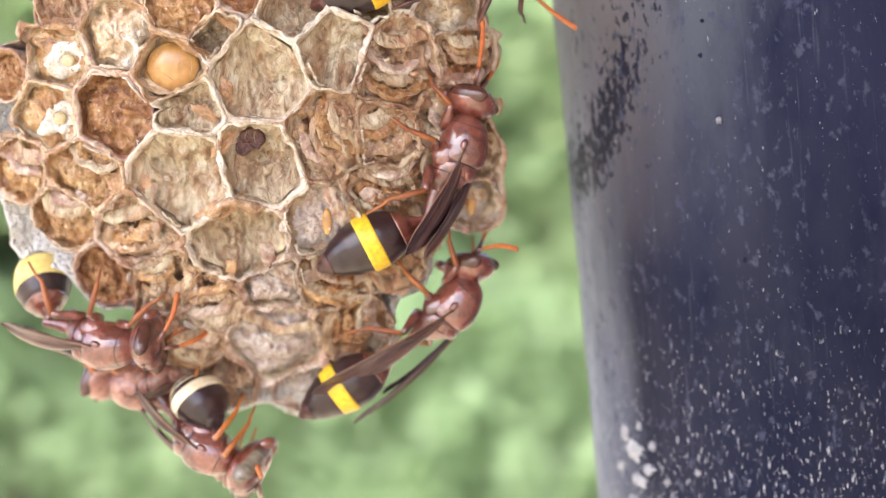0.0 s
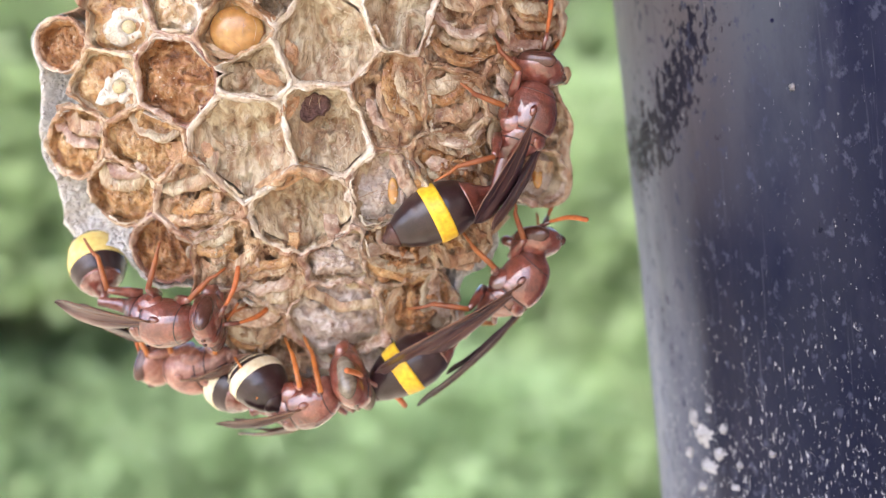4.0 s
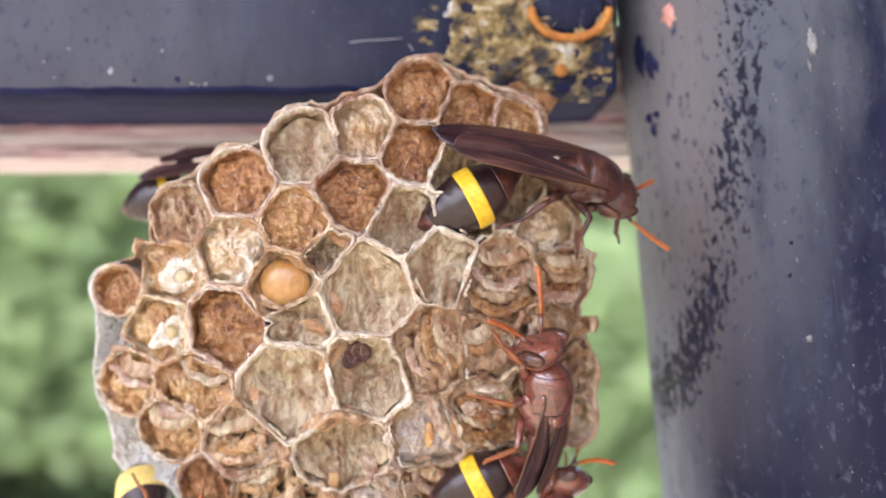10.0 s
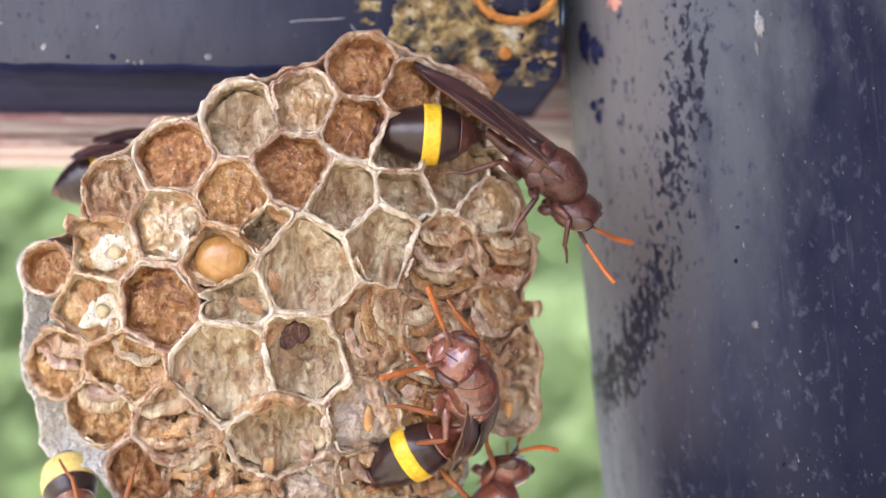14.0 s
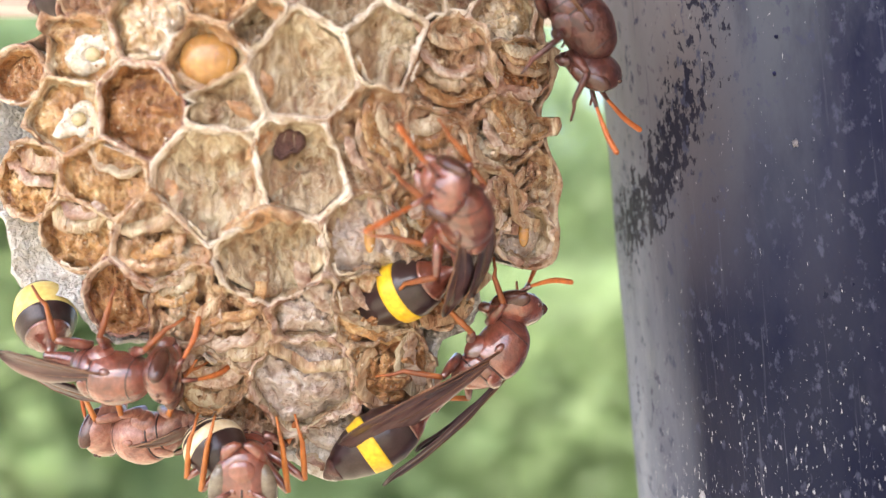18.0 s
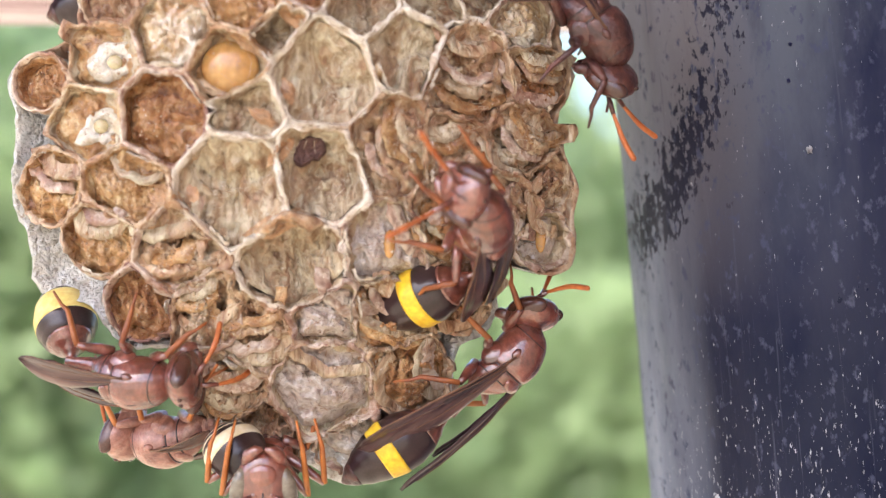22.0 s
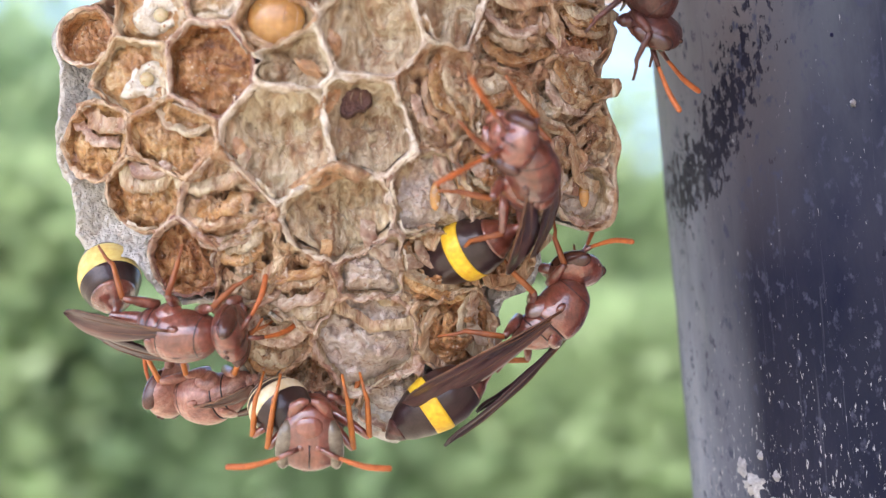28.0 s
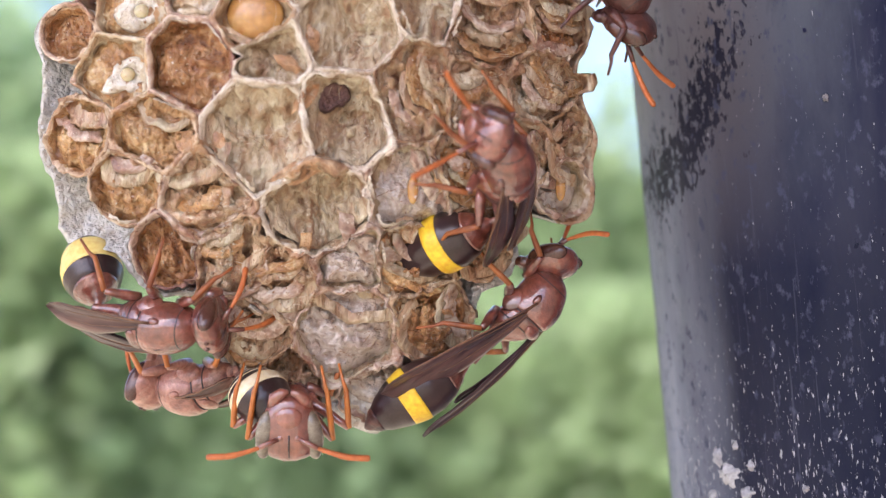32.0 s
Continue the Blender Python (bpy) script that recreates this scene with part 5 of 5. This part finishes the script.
    def radius(f):
        for (a, p), (b, q) in zip(shape, shape[1:]):
            if f <= b:
                t = (f - a) / (b - a)
                t = t * t * (3 - 2 * t) * 0.5 + t * 0.5
                return (p + (q - p) * t) * girth
        return 0.1

    def segment(lo, hi, proud, steps):
        b = bmesh.new()
        rows = []
        for k in range(steps + 1):
            f = lo + (hi - lo) * k / steps
            q = radius(f) + proud * (1.0 if 0 < k < steps else 0.2)
            rows.append((-f * length, -0.35 * math.sin(f * 2.2), q, q * 0.95))
        loft(b, rows, 30)
        return b

    abdomen = part("abdomen", segment(0, 1, 0, 34), cuticle_dark, base, "black-brown abdomen")
    abdomen.matrix_basis = Matrix.Translation((-root * MM, 0, -0.4 * MM)) @ pose(0, 0, 0, 0, pitch, yaw)
    part("first_tergite", segment(0.005, 0.26, 0.03, 14), skin, abdomen, "red-brown bell-shaped segment")
    part("band", segment(*band_at, 0.035, 8), band, abdomen, "yellow band" if band is yellow else "cream band")
    part("tip", segment(0.88, 0.995, 0.03, 8), cuticle_deep if band is yellow else cuticle_dark, abdomen, "brown tip" if band is yellow else "dark tip")
    if stripes:
        for k in range(2):
            part("stripe", segment(0.24 + 0.07 * k, 0.26 + 0.07 * k, 0.03, 3), cream, abdomen, "thin cream stripe")
    bm = bmesh.new()
    tube(bm, curve_points([(-2.3, 0, -0.25), (-2.9, 0, -0.4), (-(root + 2.8) / 2, 0, -0.42), (-root, 0, -0.4), (-root - 0.4, 0, -0.4)], 3), [0.62 - 0.03 * k if k < 8 else 0.36 for k in range(13)], 12)
    part("petiole", bm, skin, base, "slender waist")
    # wings
    for s in (1, -1):
        out, rise, reach, wide = wings[0 if s > 0 else 1]
        for fore in (True, False):
            d = Vector((-1, s * out, rise - 0.08)).normalized()
            up = Vector((0, s * 0.45, 1))
            up = (up - d * up.dot(d)).normalized()
            across = up.cross(d) * -s
            if across.y * s < 0:
                across = -across
            root = Vector((0.55 if fore else -0.3, s * 1.4, 1.15 if fore else 1.0))
            long, k, m = reach if fore else reach * 0.66, 22, 9

            def spot(f, v, lift=0.0):
                w = (wide if fore else wide * 0.8) * min(1.0, 0.22 + 1.5 * f) * math.sqrt(max(0.0, 1 - max(0.0, (f - 0.74) / 0.26) ** 2)) + 0.02
                bow = 0.45 * math.sin(f * 2.6) - 0.7 * f * f + 0.07 * math.sin(v * 9 + 1) + 0.06 * fbm((f * 6, v * 2, s), 1.0)
                return root + d * (f * long) + across * ((0.3 - v) * w - 0.12 * wide * f) + up * (bow + lift - 0.25 * v * w * (1 if fore else 1.3))

            b = bmesh.new()
            loops = []
            for j in range(k):
                f = j / (k - 1)
                loops.append([spot(f, v / m, 0.02) for v in range(m + 1)] + [spot(f, v / m, -0.02) for v in range(m, -1, -1)])
            rings(b, loops)
            wing = part("fore_wing" if fore else "hind_wing", b, membrane or wing_mat, base, "smoky brown folded wing")
            for v, end, thick in ((0.0, 0.9, 0.085), (0.3, 0.8, 0.045), (0.62, 0.66, 0.04)) if fore else ((0.0, 0.85, 0.05),):
                b = bmesh.new()
                tube(b, [spot(end * q / 12, v, 0.035) for q in range(13)], [thick * (1 - 0.045 * q) for q in range(13)], 6)
                part("vein", b, vein_mat, wing, "brown wing vein")
    # legs: hip, knee, ankle, toe
    stance = legs or STANCE
    for (hip, knee, ankle, toe) in stance:
        b = bmesh.new()
        h, kn, an, to = Vector(hip), Vector(knee), Vector(ankle), Vector(toe)
        tube(b, [h, h * 0.6 + kn * 0.4, h * 0.2 + kn * 0.8, kn], [0.34, 0.36, 0.27, 0.2], 9)
        leg = part("leg", b, skin, base)
        b = bmesh.new()
        tube(b, [kn, kn * 0.55 + an * 0.45, an, an * 0.6 + to * 0.4 + Vector((0, 0, 0.12)), to], [0.19, 0.2, 0.16, 0.11, 0.08], 8)
        part("shank", b, legs_of, leg, "orange-brown shank and foot")
    return base, head, abdomen


def mirrored(rows):
    out = []
    for r in rows:
        for s in (1, -1):
            out.append(tuple((x, y * s, z) for x, y, z in r))
    return out


STANCE = mirrored([((1.5, 0.9, -1.1), (3.0, 2.0, -0.7), (3.9, 2.2, -2.4), (4.8, 2.3, -3.3)),
                   ((-0.1, 1.0, -1.2), (0.3, 2.9, -0.5), (0.4, 3.7, -2.5), (0.7, 4.5, -3.3)),
                   ((-1.4, 0.9, -1.1), (-3.0, 2.4, -0.2), (-4.4, 3.1, -2.2), (-5.8, 3.5, -3.2))])


GRIP = mirrored([((1.5, 0.9, -0.8), (2.7, 2.7, 0.9), (2.4, 2.3, -2.2), (1.8, 1.9, -3.8)),
                 ((0.4, 1.0, -1.0), (1.7, 3.7, 0.5), (1.5, 3.5, -2.0), (0.9, 3.0, -3.6)),
                 ((-1.4, 0.9, -1.1), (-2.0, 2.4, -0.2), (-2.4, 3.1, -2.2), (-2.8, 3.5, -3.2))])


def stand(place, ahead, back):
    """A pose in millimetres: where the body is, where its head points and where its back faces."""
    x = Vector(ahead).normalized()
    z = (Vector(back) - x * Vector(back).dot(x)).normalized()
    m = Matrix((x, z.cross(x), z)).transposed().to_4x4()
    return Matrix.Translation(Vector(place) * MM) @ m


def tail(m, way, root=4.2):
    """The abdomen's pose on its wasp, so that it points that way in the world."""
    d = (m.to_3x3().inverted() @ Vector(way)).normalized()
    return Matrix.Translation((-root * MM, 0, -0.4 * MM)) @ d.to_track_quat("-X", "Z").to_matrix().to_4x4()


TOP, _, TOP_TAIL = wasp("dark red-brown wasp with a yellow band at the comb's edge", 8.4, girth=1.04, skin=cuticle_deep, legs_of=cuticle_deep, membrane=wing_deep, root=4.6, head_pitch=-68, band_at=(0.42, 0.56),
                        feelers=((1.4, 1.9, 2.9), (1.4, -1.9, 2.9)), wings=((0.04, -0.02, 12.4, 2.3), (-0.06, 0.04, 11.6, 2.2)))
SIDE, SIDE_HEAD, SIDE_TAIL = wasp("red-brown wasp with a yellow band crouching on the comb", 8.3, membrane=wing_deep, root=4.6, head_pitch=-15, band_at=(0.44, 0.58), feelers=((2.9, 2.0, 0.6), (2.9, -2.0, 0.2)),
                                  wings=((0.10, -0.06, 8.2, 2.2), (-0.06, 0.0, 8.0, 2.1)))
HANG, _, HANG_TAIL = wasp("red-brown wasp hanging from the comb's lower edge with folded wings", 8.6, girth=0.98, head_pitch=-52, head_yaw=6, root=4.6, membrane=wing_deep, band_at=(0.52, 0.66), feelers=((-0.5, 1.0, 3.2), (2.6, -2.6, 0.2)),
                                  wings=((0.26, -0.16, 11.6, 2.5), (0.0, 0.02, 11.4, 1.3)))
LEFT, _, LEFT_TAIL = wasp("red-brown wasp clinging under the comb, abdomen curled up", 6.8, girth=1.04, root=4.5, head_pitch=-22, band=yellow_lit, band_at=(0.42, 0.72), membrane=wing_deep, feelers=((1.4, 0.8, -2.2), (1.9, -1.6, -1.6)),
                          wings=((0.1, 0.1, 7.6, 2.1), (0.06, 0.0, 7.4, 1.8)))
FACE, _, FACE_TAIL = wasp("red-brown wasp hanging head down beneath the comb", 6.8, band=cream, feelers=((0.4, 2.9, 0.7), (0.4, -2.9, 0.7)), head_size=1.25, head_pitch=-10, root=3.4, eye=eye_olive, legs_of=orange_leg, legs=GRIP,
                          wings=((0.1, 0.0, 6.4, 1.4), (0.1, 0.0, 6.4, 1.4)))
TUCK, _, TUCK_TAIL = wasp("pinkish-brown wasp with a cream striped abdomen under the comb", 5.8, band=cream, stripes=True, girth=1.0, root=2.9, head_pitch=-30, skin=cuticle_pale, feelers=((0.9, 0.9, -2.0), (0.9, -0.9, -2.0)),
                          legs_of=orange_leg, wings=((0.1, 0.0, 4.5, 1.2), (0.1, 0.0, 4.5, 1.2)))
BACK, _, BACK_TAIL = wasp("dark wasp behind the comb, only its abdomen and wings showing", 6.2, girth=0.95, skin=cuticle_deep, membrane=wing_deep, root=2.9, band_at=(0.30, 0.40), wings=((0.05, 0.05, 6.0, 1.7), (-0.05, 0.0, 7.8, 1.5)))


def act(thing, belly, rows, root=4.2):
    """Rows of time, place, way ahead, way of the back, way of the abdomen."""
    poses = [(t, stand(p, a, u), w) for t, p, a, u, w in rows]
    walk(thing, [(t, m) for t, m, _ in poses])
    walk(belly, [(t, tail(m, w, root)) for t, m, w in poses])


def turn_head(head, rows):
    """Rows of time, pitch and yaw of a head on its neck."""
    walk(head, [(t, Matrix.Translation((2.85 * MM, 0, 0.1 * MM)) @ pose(0, 0, 0, 0, -pitch, yaw)) for t, pitch, yaw in rows])


def motions():
    a = ((11.0, -0.6, 10.5), (0.86, 0.46, -0.16), (0.30, -0.80, 0.52), (-0.87, -0.05, -0.48))
    b = ((12.2, -1.5, 9.7), (0.82, 0.04, -0.54), (0.45, -0.62, 0.64), (-0.99, -0.05, -0.06))
    c = ((13.4, -1.3, 7.7), (0.62, 0.06, -0.78), (0.72, -0.50, 0.45), (-0.92, -0.06, 0.39))
    d = ((12.8, -1.2, 6.4), (0.60, 0.06, -0.79), (0.75, -0.50, 0.42), (-0.91, -0.05, 0.42))
    act(TOP, TOP_TAIL, [(0, *a), (10.4, *a), (11.2, (11.2, -1.0, 10.4), (0.88, 0.3, -0.3), (0.3, -0.78, 0.55), (-0.93, -0.05, -0.35)), (12.0, *b), (13.2, *b),
                        (14.5, (12.2, -1.4, 9.2), (0.75, 0.05, -0.65), (0.6, -0.56, 0.55), (-0.97, -0.05, 0.15)), (16.5, *c), (17.5, *d), (32, *d)], 4.6)
    e = ((9.0, 0.3, -2.9), (0.34, 0.12, 0.94), (0.86, -0.40, -0.25), (-0.89, -0.08, -0.45))
    f = ((8.9, 0.2, -4.6), (0.22, 0.08, 0.97), (0.86, -0.45, -0.2), (-0.90, -0.05, -0.43))
    g = ((6.8, -4.2, -5.3), (-0.10, -0.80, 0.60), (0.70, -0.45, -0.40), (-0.82, 0.28, -0.50))
    h = ((5.7, -4.2, -6.4), (-0.10, -0.80, 0.60), (0.70, -0.45, -0.40), (-0.76, 0.44, -0.40))
    act(SIDE, SIDE_TAIL, [(0, *e), (8.3, *e), (9.0, *f), (9.8, (8.4, -0.8, -4.8), (0.1, -0.25, 0.95), (0.78, -0.55, -0.3), (-0.9, 0.0, -0.43)), (11.5, *g), (14.3, *g), (16.5, *h), (32, *h)], 4.6)
    turn_head(SIDE_HEAD, [(0, -15, -8), (8.3, -15, -8), (9.0, -18, 0), (9.8, -25, 20), (11.5, -30, 30), (14.3, -34, 34), (16.5, -28, 52), (32, -28, 52)])
    k = ((0.66, -0.05, 0.75), (0.60, -0.48, -0.60))
    act(HANG, HANG_TAIL, [(0, (8.4, 4.0, -14.0), *k, (-0.83, -0.04, -0.56)), (14.5, (8.4, 4.0, -14.0), *k, (-0.83, -0.04, -0.56)), (17, (8.1, 4.0, -14.3), *k, (-0.82, 0.0, -0.58)),
                          (32, (8.0, 4.0, -14.4), *k, (-0.82, 0.02, -0.58))], 4.6)
    m = ((-15.7, 1.9, -15.7), (0.90, -0.40, -0.12), (0.0, -0.6, -0.8), (-0.34, 0.60, 0.72))
    act(LEFT, LEFT_TAIL, [(0, *m), (32, *m)], 4.5)
    o = ((-9.0, 3.9, -23.4), (0.80, -0.30, -0.50), (-0.5, -0.55, -0.67), (-0.62, 0.68, 0.40))
    p = ((-6.3, 3.6, -21.8), (0.86, -0.25, 0.30), (0.15, -0.45, -0.88), (-0.66, 0.62, 0.40))
    q = ((-7.2, 4.6, -21.2), (0.0, -0.93, -0.36), (0.0, 0.36, -0.93), (0.30, 0.95, 0.05))
    act(FACE, FACE_TAIL, [(0, *o), (1.0, (-9.2, 3.9, -23.3), *o[1:]), (1.5, (-7.6, 3.8, -22.6), (0.9, -0.15, -0.2), (-0.2, -0.5, -0.8), (-0.75, 0.4, 0.5)), (2.0, *p), (9.5, *p),
                          (13, (-6.6, 4.0, -20.8), (0.55, -0.8, 0.1), (0.1, -0.05, -0.98), (-0.3, 0.8, 0.5)), (15.5, *q), (32, *q)], 3.4)
    r = ((-13.6, 6.8, -19.6), (-0.85, 0.45, -0.15), (-0.1, -0.2, -0.97), (0.55, -0.50, -0.62))
    act(TUCK, TUCK_TAIL, [(0, *r), (32, *r)], 2.9)
    s = ((-14.8, 11.0, 11.8), (0.97, 0.2, 0.06), (-0.1, -0.55, 0.8), (-0.92, 0.05, -0.37))
    act(BACK, BACK_TAIL, [(0, *s), (32, *s)], 2.9)


motions()
